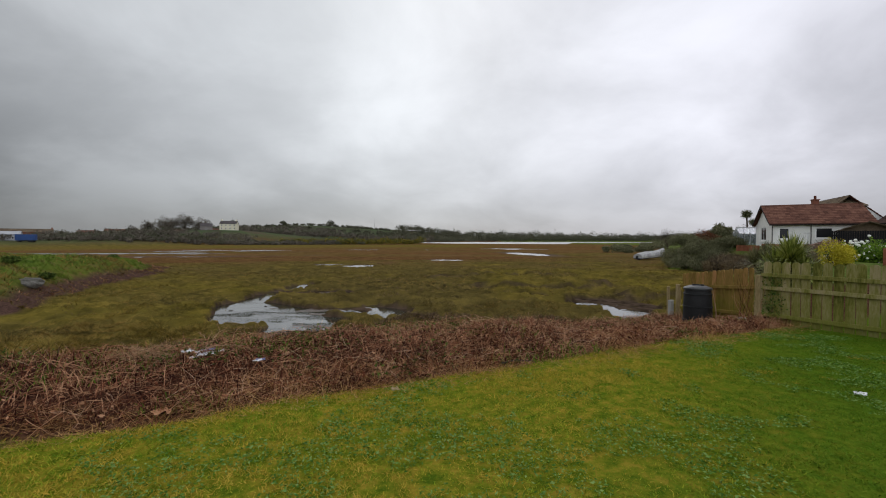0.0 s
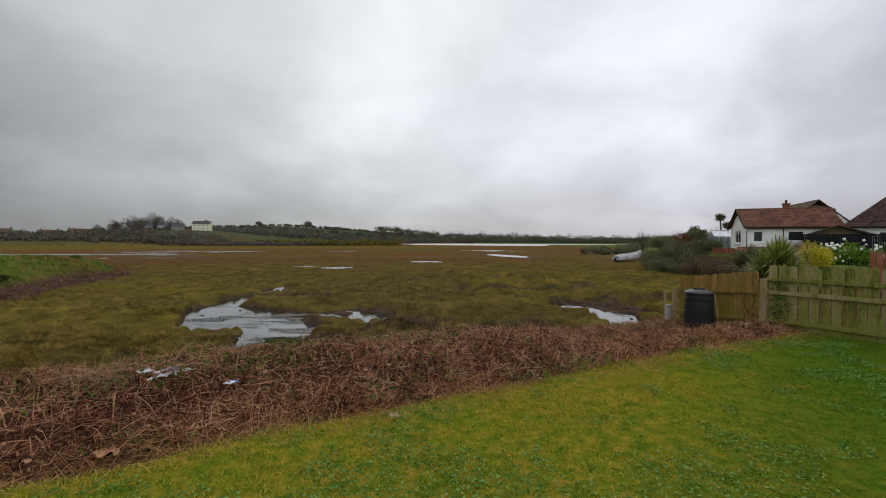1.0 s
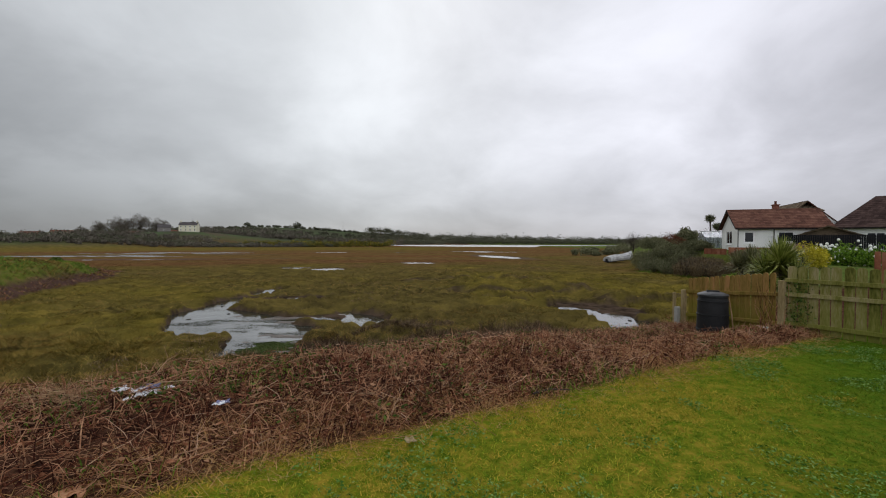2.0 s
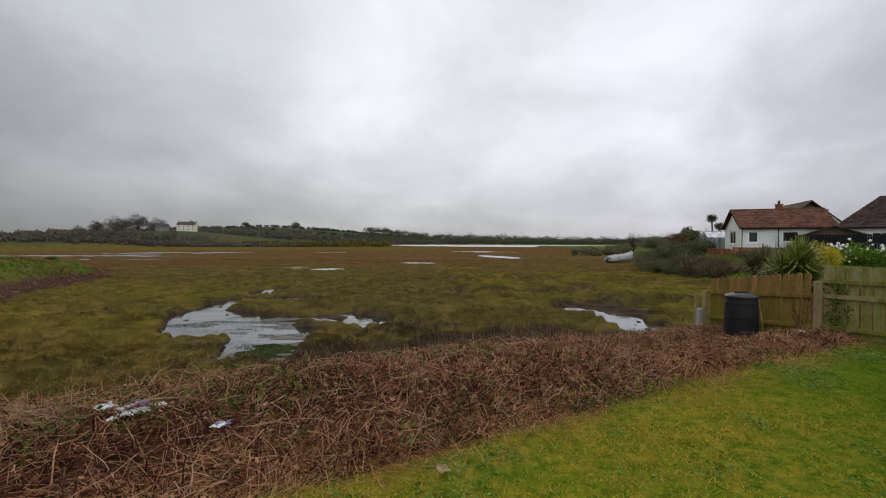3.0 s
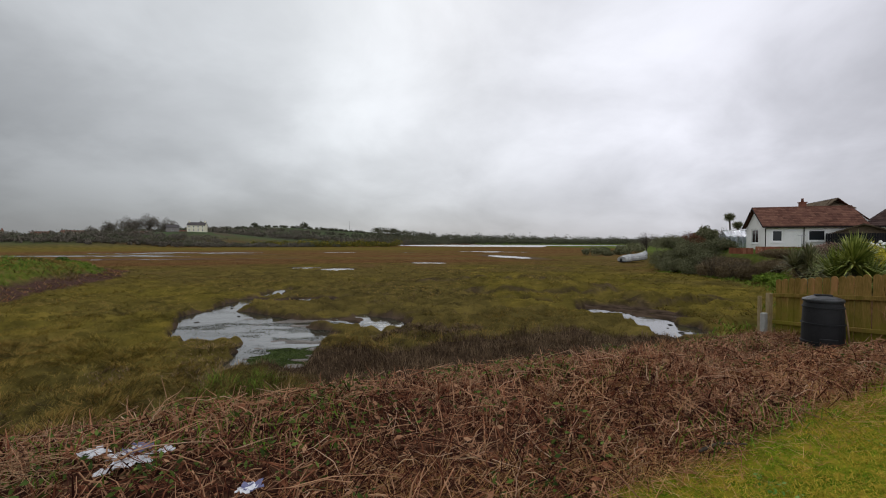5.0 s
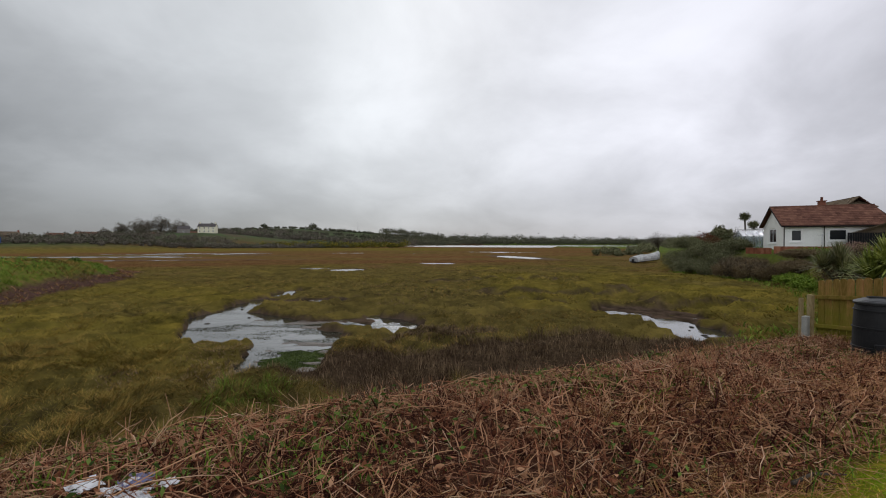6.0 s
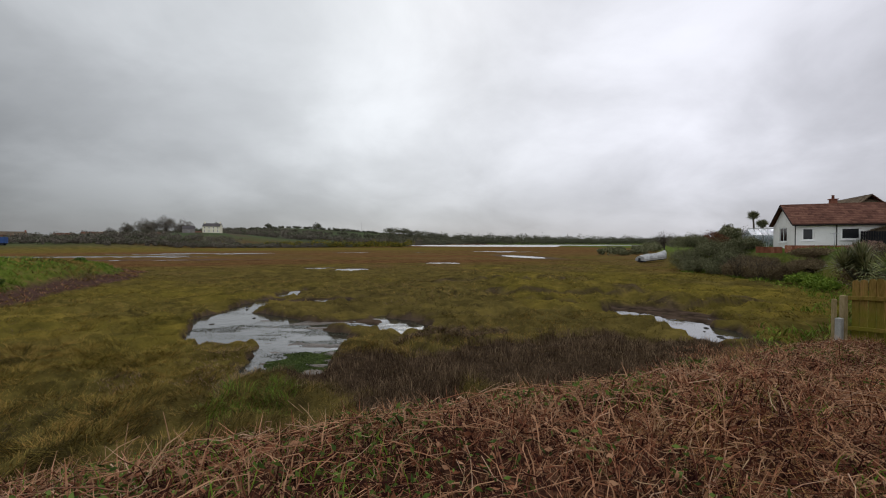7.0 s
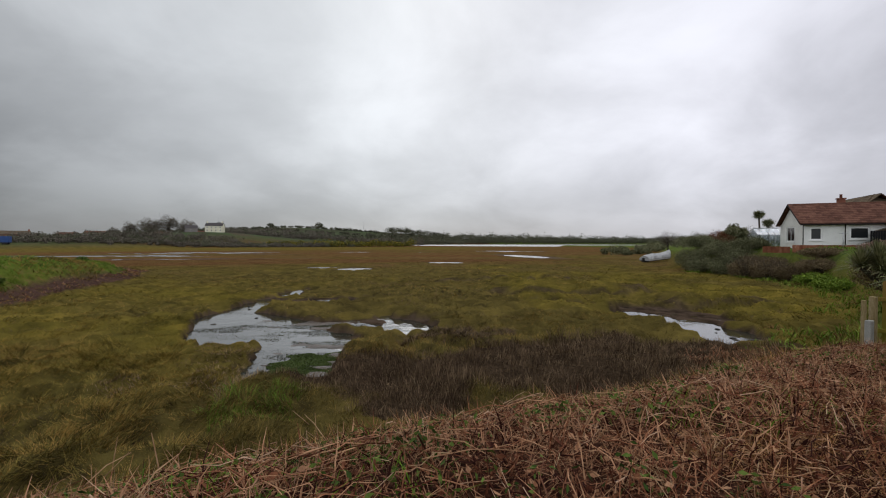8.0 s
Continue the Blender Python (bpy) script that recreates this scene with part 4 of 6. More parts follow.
part("gutter", boxes((-0.3, -ov - 0.10, EH - ov * slope - 0.07, WL, -ov - 0.002, EH - ov * slope + 0.06), bevel=0.02), M["fascia"], HA, "black gutter")
part("downpipe", tube([(-0.0, -0.07, 0), (-0.0, -0.07, EH - 0.3), (-0.0, -ov, EH - 0.1)], [0.04] * 3, 8), M["fascia"], HA, "black downpipe")
part("downpipe", tube([(3.0, -0.06, 0), (3.0, -0.06, EH - 0.1)], [0.035] * 2, 8), M["fascia"], HA, "black downpipe")

# its taller wing behind, with a clipped gable
GX0, GX1, GY0, GY1, GE, GR = 4.9, 10.6, 5.6, 13.0, 3.0, 5.55
gw = GX1 - GX0
gs = (GR - GE) / (gw / 2)
part("wall", wall(gw, GE, 0.25, [], 0), M["render"], HA).matrix_basis = pose(GX0, GY0, 0)
clip = 1.0
cxl = gw / 2 - clip / gs
part("wall", prism([(0, GE), (gw, GE), (gw - cxl, GR - clip), (cxl, GR - clip)], 0.25), M["render"], HA).matrix_basis = pose(GX0, GY0, 0.002)
part("wall", boxes((GX0, GY0 + 0.252, 0, GX0 + 0.25, GY1, GE)), M["render"], HA)
part("wall", boxes((GX1 - 0.25, GY0 + 0.252, 0, GX1, GY1, GE)), M["render"], HA)
part("wall", boxes((GX0 + 0.252, GY1 - 0.25, 0, GX1 - 0.252, GY1, GE)), M["render"], HA)
roof_slope(GY1 - GY0 + 0.5, gw / 2 + 0.3, (gw / 2 + 0.3) * gs, M["moss_tile"], HA, pose(GX0 - 0.3, GY1 + 0.4, GE - 0.3 * gs + 0.12, 0, 0, -90))
roof_slope(GY1 - GY0 + 0.5, gw / 2 + 0.3, (gw / 2 + 0.3) * gs, M["tile"], HA, pose(GX1 + 0.3, GY0 - 0.1, GE - 0.3 * gs + 0.12, 0, 0, 90))
roof_slope(gw - 2 * cxl + 0.5, 1.5, clip + 0.1, M["moss_tile"], HA, pose(GX0 + cxl - 0.25, GY0 - 0.3, GR - clip + 0.05), hip0=gw / 2 - cxl + 0.2, hip1=gw / 2 - cxl + 0.2)
ch = part("chimney", boxes((5.7, 8.6, GR - 1.6, 6.25, 9.15, GR - 0.05), (5.62, 8.52, GR - 0.05, 6.33, 9.23, GR + 0.05), bevel=0.01), M["brick"], HA, "red brick chimney stack")
part("chimney_pot", lathe([(0.13, GR + 0.05), (0.11, GR + 0.38), (0.14, GR + 0.40), (0.14, GR + 0.44)], 12), M["brick"], ch).matrix_basis = pose(5.97, 8.87, 0)

# the neighbouring house with a dark hipped roof
HB = thing("house", "white rendered house with a dark brown hipped roof", "house", (42.0, 40.5, 0.45), -44)
BL, BW, BE, BR = 10.0, 7.5, 2.75, 6.0
bh = [(2.2, 1.1, 3.6, 2.3), (6.4, 1.1, 7.9, 2.3)]
part("wall", wall(BL, BE, 0.25, bh), M["render"], HB)
for o in bh:
    window(HB, o, pose(0, 0, 0), 2)
part("wall", boxes((0, 0.252, 0, 0.25, BW - 0.252, BE)), M["render"], HB)
part("wall", boxes((BL - 0.25, 0.252, 0, BL, BW - 0.252, BE)), M["render"], HB)
part("wall", boxes((0, BW - 0.25, 0, BL, BW, BE)), M["render"], HB)
bo = 0.4
rise_b = BR - BE
roof_slope(BL + 2 * bo, BW / 2 + bo, rise_b, M["dark_tile"], HB, pose(-bo, -bo, BE), hip0=3.6, hip1=3.6)
roof_slope(BL + 2 * bo, BW / 2 + bo, rise_b, M["dark_tile"], HB, pose(BL + bo, BW + bo, BE, 0, 0, 180), hip0=3.6, hip1=3.6)
roof_slope(BW + 2 * bo, 3.6, rise_b, M["dark_tile"], HB, pose(-bo, BW + bo, BE, 0, 0, -90), hip0=BW / 2 + bo, hip1=BW / 2 + bo)
roof_slope(BW + 2 * bo, 3.6, rise_b, M["dark_tile"], HB, pose(BL + bo, -bo, BE, 0, 0, 90), hip0=BW / 2 + bo, hip1=BW / 2 + bo)
part("gutter", boxes((-bo, -bo - 0.1, BE - 0.14, BL + bo, -bo - 0.002, BE - 0.01), bevel=0.02), M["fascia"], HB)
part("flue", lathe([(0.06, BE + 0.3), (0.06, BE + 2.0), (0.09, BE + 2.02), (0.09, BE + 2.12)], 10), M["metal"], HB, "steel flue pipe").matrix_basis = pose(4.6, 0.5, 0)

# the low shed between the houses
GS = thing("garden_shed", "low brown garden shed with a shallow felt roof", "shed", (35.4, 37.7, 0.8), -44)
part("wall", wall(4.0, 1.6, 0.1, [], 0.75, 2.0), M["moss_tile"], GS).matrix_basis = pose(0, 0, 0)
part("wall", boxes((0, 0.102, 0, 0.1, 2.4, 1.6)), M["moss_tile"], GS)
part("wall", boxes((3.9, 0.102, 0, 4.0, 2.4, 1.6)), M["moss_tile"], GS)
roof_slope(3.0, 2.3, 0.87, M["moss_tile"], GS, pose(-0.3, 2.6, 1.53, 0, 0, -90), 0.5)
roof_slope(3.0, 2.3, 0.87, M["moss_tile"], GS, pose(4.3, -0.4, 1.53, 0, 0, 90), 0.5)


def plank_fence(name, label, a, z0, rz, run, h, pitch, mat, horizontal=False):
    f = thing(name, label, "fence", (*a, z0), rz)
    first = None
    for i in range(int(run / pitch)):
        if first is None:
            first = part("board", boxes((0, 0, 0, pitch - 0.012, 0.03, h), bevel=0.006), mat, f)
        else:
            again(first, i * pitch, random.uniform(0, 0.01), 0, 0, 0, 0, (1, 1, random.uniform(0.98, 1.0)))
    part("rail", boxes((0, 0.032, h * 0.75, run, 0.07, h * 0.75 + 0.07)), mat, f)
    return f


plank_fence("dark_fence", "black stained close-boarded fence beside the bungalow", (34.7, 37.6), 0.7, -44, 9.0, 1.7, 0.15, M["dark_fence"])
plank_fence("low_fence", "low red-brown timber edging fence below the bungalow", (31.0, 40.9), 0.5, -24.5, 8.5, 0.7, 0.25, M["red_wood"])
plank_fence("low_fence", "low red-brown timber edging fence beside the gable", (30.4, 43.6), 0.45, -76, 2.5, 0.6, 0.25, M["red_wood"])
plank_fence("red_fence", "red-brown timber panel behind the board fence", (13.3, 12.7), 0.2, -50, 3.0, 1.15, 0.15, M["red_wood"])

# the washing line post
wl2 = thing("washing_line_post", "thin steel washing line post outside the bungalow", "post", (34.1, 39.3, 0.7), -24.5)
part("pole", tube([(0, 0, 0), (0, 0, 1.6)], [0.03, 0.03], 8), M["metal"], wl2)
part("arm", boxes((-0.3, -0.02, 1.5, 0.3, 0.02, 1.54)), M["metal"], wl2)

# the greenhouse beyond
gh = thing("greenhouse", "glazed aluminium greenhouse behind the shrubs", "greenhouse", (37.6, 53.4, 0.85), -20)
for x in np.linspace(0, 3.6, 7):
    part("glazing_bar", boxes((x - 0.025, -0.025, 0, x + 0.025, 0.025, 1.5)), M["metal"], gh)
    part("rafter", tube([(x, 0, 1.5), (x, 1.3, 2.3)], [0.025, 0.025], 4), M["metal"], gh)
for i in range(6):
    part("pane", boxes((i * 0.6 + 0.03, -0.006, 0.05, i * 0.6 + 0.57, 0.0, 1.48)), M["clear"], gh)
    bm = bmesh.new()
    vs = [bm.verts.new(p) for p in ((i * 0.6 + 0.03, 0, 1.52), (i * 0.6 + 0.57, 0, 1.52), (i * 0.6 + 0.57, 1.3, 2.32), (i * 0.6 + 0.03, 1.3, 2.32))]
    bm.faces.new(vs)
    bmesh.ops.solidify(bm, geom=bm.faces[:], thickness=0.006)
    part("roof_pane", bm, M["clear"], gh)
part("gable", prism([(0, 0), (2.6, 0), (2.6, 1.5), (1.3, 2.3), (0, 1.5)], 0.01), M["clear"], gh).matrix_basis = pose(-0.02, 2.6, 0, 0, 0, -90)
part("back_wall", boxes((0, 2.58, 0, 3.6, 2.62, 1.5)), M["clear"], gh)
part("ridge", boxes((-0.03, 1.26, 2.3, 3.63, 1.34, 2.37)), M["metal"], gh)
part("base", boxes((-0.05, -0.08, -0.25, 3.65, -0.03, 0.05)), M["brick"], gh)

# ---- the covered boat ----
boat = thing("covered_boat", "boat under a wrinkled silver tarpaulin at the marsh edge", "boat", (34.3, 74.0, -1.95), 30)
bm = bmesh.new()
secs = []
for i in range(15):
    k = i / 14
    x = 7.4 * k
    wid = 1.05 * (1 - 0.65 * max(0, (k - 0.7) / 0.3) ** 1.6) * (0.82 + 0.18 * min(1, k / 0.15))
    crest = 1.25 + 0.55 * k + 0.12 * math.sin(7 * k)
    secs.append([bm.verts.new((x, wid * yy * (1 + 0.04 * math.sin(9 * i + 3 * yy)), 0.30 + 0.35 * k + (crest - 0.45) * zz + 0.03 * math.sin(5 * i + 7 * yy))) for yy, zz in ((-1, 0), (-1.02, 0.35), (-0.85, 0.68), (-0.45, 0.9), (0, 1), (0.45, 0.9), (0.85, 0.68), (1.02, 0.35), (1, 0))])
for a, c in zip(secs, secs[1:]):
    for i in range(8):
        bm.faces.new((a[i], c[i], c[i + 1], a[i + 1]))
bm.faces.new(secs[0])
bm.faces.new(secs[-1][::-1])
part("tarpaulin", bm, M["tarp"], boat)
bm = bmesh.new()
rows2 = []
for i in range(9):
    k = i / 8
    w2 = 0.9 * (1 - 0.7 * max(0, (k - 0.6) / 0.4) ** 1.5)
    rows2.append([bm.verts.new((0.1 + 7.1 * k, w2 * yy, zz + 0.35 * k)) for yy, zz in ((-1, 0.45), (-0.75, 0.15), (0, 0.02), (0.75, 0.15), (1, 0.45))])
for a, c in zip(rows2, rows2[1:]):
    for i in range(4):
        bm.faces.new((a[i], a[i + 1], c[i + 1], c[i]))
bm.faces.new(rows2[0][::-1])
bm.faces.new(rows2[-1])
part("hull", bm, M["hull"], boat)
part("outboard", boxes((-0.35, -0.15, 0.1, -0.02, 0.15, 0.75), bevel=0.05), M["hull"], boat)

# ---- plants ----


def crown_points(count, lobes, hollow=0.55):
    """Places on the outer parts of lumpy lobes: (x, y, z, rx, ry, rz)."""
    w = np.array([a[3] * a[4] + a[3] * a[5] for a in lobes])
    pick = rng.choice(len(lobes), count, p=w / w.sum())
    d = rng.normal(size=(count, 3))
    d /= np.linalg.norm(d, axis=1)[:, None]
    r = rng.uniform(hollow, 1.08, count) ** 0.7
    lump = 1 + 0.16 * np.sin(5 * d[:, 0] + 3 * d[:, 2] + pick) + 0.12 * np.sin(9 * d[:, 1] + 2 * pick)
    a = np.array(lobes)[pick]
    return a[:, :3] + d * a[:, 3:] * (r * lump)[:, None]


def lobed(x, y, z, rx, ry, rz, k):
    out = [(x, y, z + rz * 0.8, rx * 0.7, ry * 0.7, rz * 0.9)]
    for _ in range(k):
        a = random.uniform(0, 2 * math.pi)
        q = random.uniform(0.35, 0.75)
        out.append((x + rx * q * math.cos(a), y + ry * q * math.sin(a), z + rz * random.uniform(0.4, 1.1), rx * random.uniform(0.3, 0.5), ry * random.uniform(0.3, 0.5), rz * random.uniform(0.35, 0.6)))
    return out


def shrub(name, label, x, y, rx, ry, h, mat, count, size, z=None, category="shrub", lobes=7, twigs=14):
    z = ground_at(x, y) - 0.05 if z is None else z
    s = thing(name, label, category, (x, y, z))
    P = crown_points(count, lobed(0, 0, 0, rx, ry, h / 1.8, lobes))
    P[:, 2] = np.abs(P[:, 2]) + 0.03
    V, F = leaves(P, rng.uniform(0.6, 1.3, count) * size)
    mesh_object("crown", V, F, mat, s)
    P0 = np.stack([rng.normal(0, rx * 0.15, twigs), rng.normal(0, ry * 0.15, twigs), np.zeros(twigs)], 1)
    P1 = np.stack([rng.uniform(-rx, rx, twigs) * 0.8, rng.uniform(-ry, ry, twigs) * 0.8, rng.uniform(0.6, 1.0, twigs) * h], 1)
    V, F = sticks(P0, P1, np.full(twigs, 0.1), np.full(twigs, max(0.012, h * 0.012)))
    mesh_object("branch", V, F, M["bark"], s)
    return s


# scrub along the bank below the houses
for a in [(30.2, 54.5, 2.4, 3.0, 2.4), (31.4, 50.4, 2.6, 3.0, 2.4), (30.4, 47.2, 2.0, 2.6, 2.4), (32.4, 47.4, 1.6, 2.0, 1.5), (32.8, 57.0, 2.6, 2.4, 1.9), (30.0, 44.6, 1.6, 2.0, 1.5), (29.0, 50.6, 1.7, 2.2, 1.9), (28.9, 47.0, 1.4, 1.8, 1.7)]:
    shrub("shrub", "dense dark green evergreen shrub on the bank", *a, M["shrub"], 10500, 0.066, lobes=14)
for a in [(29.2, 43.2, 1.8, 2.0, 2.1), (29.0, 40.6, 1.7, 1.9, 1.9), (28.7, 38.2, 1.7, 1.7, 1.7), (29.6, 36.4, 1.5, 1.5, 0.9), (28.4, 35.4, 1.5, 1.5, 1.2), (27.5, 39.4, 1.3, 1.8, 1.8), (27.7, 42.4, 1.3, 1.8, 2.0), (30.3, 41.9, 1.2, 1.2, 1.1), (30.4, 44.0, 1.3, 1.3, 1.2)]:
    shrub("shrub", "bare brown winter scrub on the bank", *a, M["brown_shrub"], 6500, 0.056, twigs=90, lobes=12)
shrub("shrub", "bare brown scrub beside the sword-leaved plant", 14.6, 18.2, 1.1, 1.1, 1.3, M["brown_shrub"], 4200, 0.04, z=-0.3, twigs=80)
shrub("shrub", "bare brown scrub beside the flower border", 17.3, 20.3, 0.8, 0.8, 1.35, M["brown_shrub"], 4600, 0.05, z=0.1, twigs=60)
shrub("shrub", "russet leafless shrub above the bank", 36.2, 58.4, 2.0, 1.6, 2.3, M["red_shrub"], 3600, 0.09)
shrub("shrub", "faded pink and brown border shrub", 29.2, 31.6, 1.2, 1.2, 0.9, M["pink"], 3600, 0.06)
shrub("shrub", "low green undergrowth on the bank", 27.0, 34.0, 1.7, 1.8, 0.8, M["bank_green"], 3600, 0.08)
shrub("shrub", "low green undergrowth on the bank", 25.4, 31.2, 1.6, 1.8, 0.8, M["bank_green"], 3600, 0.08)
shrub("shrub", "golden-leaved shrub in the neighbouring garden", 19.4, 20.9, 1.0, 1.0, 1.45, M["gold"], 7000, 0.04, z=0.2)

# the flowering border
for i, (x, y, r, h) in enumerate([(21.5, 22.4, 1.0, 1.3), (22.9, 22.2, 1.2, 1.5), (23.6, 20.8, 1.2, 1.4), (24.6, 19.4, 1.2, 1.3)]):
    f = shrub("flowering_shrub", "green shrub covered with round white flower heads", x, y, r, r, h, M["green_blade"], 5200, 0.06, z=0.1)
    P = crown_points(64, lobed(0, 0, 0, r * 1.05, r * 1.05, h / 1.7, 5), 0.98)
    P[:, 2] = np.abs(P[:, 2]) + 0.15
    first = None
    for p in P:
        if first is None:
            bm = bmesh.new()
            bmesh.ops.create_icosphere(bm, subdivisions=2, radius=0.10)
            for v in bm.verts:
                v.co *= 1 + 0.14 * noise.noise(v.co * 30)
            first = part("flower_head", bm, M["petal"], f, "round white flower head")
            first.location = p
        else:
            again(first, *p, 0, 0, random.uniform(0, 360), (random.uniform(0.45, 0.85),) * 3)


def sword_plant(label, x, y, z, heads, leaf, mat="sword"):
    """A clump of cordyline: leaf rosettes on short stems."""
    c = thing("cordyline", label, "plant", (x, y, z))
    for hx, hy, hz, cnt in heads:
        stem = part("stem", tube([(hx * 0.3, hy * 0.3, 0), (hx, hy, hz)], [0.07, 0.05], 7), M["bark"], c)
        k = cnt
        th, el = rng.uniform(0, 2 * np.pi, k), rng.uniform(0.0, 1.5, k)
        L2 = leaf * rng.uniform(0.7, 1.1, k)
        d = np.stack([np.cos(th) * np.cos(el), np.sin(th) * np.cos(el), np.sin(el)], 1)
        sidev = np.stack([-np.sin(th), np.cos(th), np.zeros(k)], 1) * 0.021 * leaf / 0.8
        base = np.array([hx, hy, hz]) + d * 0.03
        pts, drop = [], np.array([0, 0, -1.0])
        for t, w in ((0, 0.6), (0.35, 1), (0.7, 0.75), (1, 0.08)):
            cpt = base + d * (L2 * t)[:, None] + drop * (0.28 * L2 * t * t * np.cos(el))[:, None]
            pts += [cpt - sidev * w, cpt + sidev * w]
        V = np.stack(pts, 1).reshape(-1, 3)
        o = np.arange(k)[:, None] * 8
        F = np.concatenate([o + np.array([[a, a + 1, a + 3, a + 2]]) for a in (0, 2, 4)], 0)
        mesh_object("leaf_rosette", V, F, M[mat], c)
    return c


M["sword"] = material("sword_leaf", [(0.09, 0.115, 0.02), (0.20, 0.24, 0.045), (0.36, 0.38, 0.10)], 2, 0.55, 0, 10, 0.4, spec=0.2)
M["grey_sword"] = material("grey_green_strap_leaf", [(0.07, 0.075, 0.03), (0.13, 0.135, 0.055), (0.22, 0.20, 0.10)], 2, 0.6, 0, 10, 0.4, spec=0.15)
sword_plant("tall clump of bright green sword-leaved cordyline behind the fence", 12.0, 14.5, -0.1, [(0.0, 0, 0.9, 520), (-0.25, 0.3, 0.5, 260), (0.2, -0.2, 0.4, 300)], 1.05)
sword_plant("spreading clump of grey-green strap-leaved plants behind the fence", 13.5, 17.5, 0.15, [(0, 0, 0.55, 260), (-0.3, 0.3, 0.4, 220), (0.35, 0.4, 0.6, 220), (-0.1, -0.3, 0.25, 200)], 0.8, "grey_sword")


def cabbage_palm(x, y, trunk, crown):
    z = ground_at(x, y)
    c = thing("cabbage_palm", "bare-trunked cabbage palm with a shaggy round head", "tree", (x, y, z - 0.05))
    part("trunk", tube([(0, 0, 0), (0.1, 0, trunk * 0.5), (-0.05, 0, trunk)], [0.17, 0.12, 0.11], 8), M["bark"], c)
    k = 420
    P = np.repeat([[-0.05, 0, trunk]], k, 0) + rng.normal(0, 0.1, (k, 3))
    d = rng.normal(size=(k, 3))
    d /= np.linalg.norm(d, axis=1)[:, None]
    V, F = sticks(P, P + d * crown * rng.uniform(0.75, 1.05, k)[:, None] * np.array([1, 1, 0.85]), np.zeros(k), np.full(k, 0.035), 3, 0.03)
    mesh_object("crown", V, F, M["shrub"], c)


cabbage_palm(46.2, 64.0, 4.8, 0.8)
cabbage_palm(45.3, 61.2, 3.2, 0.72)


def tree(name, label, x, y, h, spread, mat, count, size, z=None, bare=False, category="tree", trunk=0.3):
    z = ground_at(x, y) - 0.1 if z is None else z
    t = thing(name, label, category, (x, y, z))
    part("trunk", tube([(0, 0, 0), (0.02 * h, 0, h * trunk), (0, 0.02 * h, h * 0.7)], [h * 0.03, h * 0.022, h * 0.008], 7), M["bark"], t)
    k = 26 if not bare else 110
    P0 = np.stack([np.zeros(k), np.zeros(k), rng.uniform(trunk * 0.7, 0.6, k) * h], 1)
    P1 = crown_points(k, lobed(0, 0, h * trunk, spread, spread, h * (1 - trunk) / 1.8, 6), 0.8)
    V, F = sticks(P0, P1, np.full(k, 0.04 * h), np.full(k, h * 0.007), 4, 0.02 * h)
    mesh_object("limb", V, F, M["bark"], t)
    P = crown_points(count, lobed(0, 0, h * trunk, spread, spread, h * (1 - trunk) / 1.8, 7))
    V, F = leaves(P, rng.uniform(0.6, 1.3, count) * size)
    mesh_object("crown", V, F, mat, t)


tree("tree", "dark round-headed evergreen tree above the bank", 39.0, 59.3, 3.2, 1.6, M["shrub"], 4200, 0.15, trunk=0.2)
tree("tree", "leafless grey tree beyond the shrubs", 56, 105, 5.5, 3.0, M["far_brown"], 900, 0.12, bare=True)
tree("tree", "leafless grey tree beyond the shrubs", 68, 112, 5.0, 2.2, M["far_brown"], 800, 0.12, bare=True)
tree("tree", "leafless brown tree beyond the shrubs", 60, 84, 5.2, 2.2, M["far_brown"], 900, 0.12, bare=True)

# ---- the far shore ----


def woods(name, label, spots, mat, per, size):
    """Far woods as one mass of small leaf clumps: spots of x, y, height, spread."""
    P = []
    for x, y, h, sp in spots:
        z = ground_at(x, y)
        q = crown_points(per, lobed(x, y, z + 0.05 * h, sp, sp, h / 1.9, 5), 0.4)
        P.append(q)
    P = np.concatenate(P)
    V, F = leaves(P, rng.uniform(0.5, 1.3, len(P)) * size)
    o = mesh_object(name, V, F, mat)
    return tagged(o, label, "woods", kind="stuff")


def along(x0, y0, x1, y1, count, h0, h1, jitter):
    out = []
    for i in range(count):
        k = (i + random.random()) / count
        h = random.uniform(h0, h1) * (1.3 if random.random() < 0.12 else 1)
        out.append((x0 + (x1 - x0) * k + random.uniform(-jitter, jitter), y0 + (y1 - y0) * k + random.uniform(-jitter, jitter), h, h * random.uniform(0.6, 1.1)))
    return out


def ring(a0, a1, radius, count, h0, h1, jitter):
    """Spots along an arc round the marsh, between two bearings in degrees."""
    out = []
    for i in range(count):
        a = radians(a0 + (a1 - a0) * (i + random.random()) / count)
        q = radius + random.uniform(-jitter, jitter)
        h = random.uniform(h0, h1) * (1.35 if random.random() < 0.12 else 1)
        out.append((q * math.sin(a), q * math.cos(a), h, h * random.uniform(0.7, 1.2)))
    return out


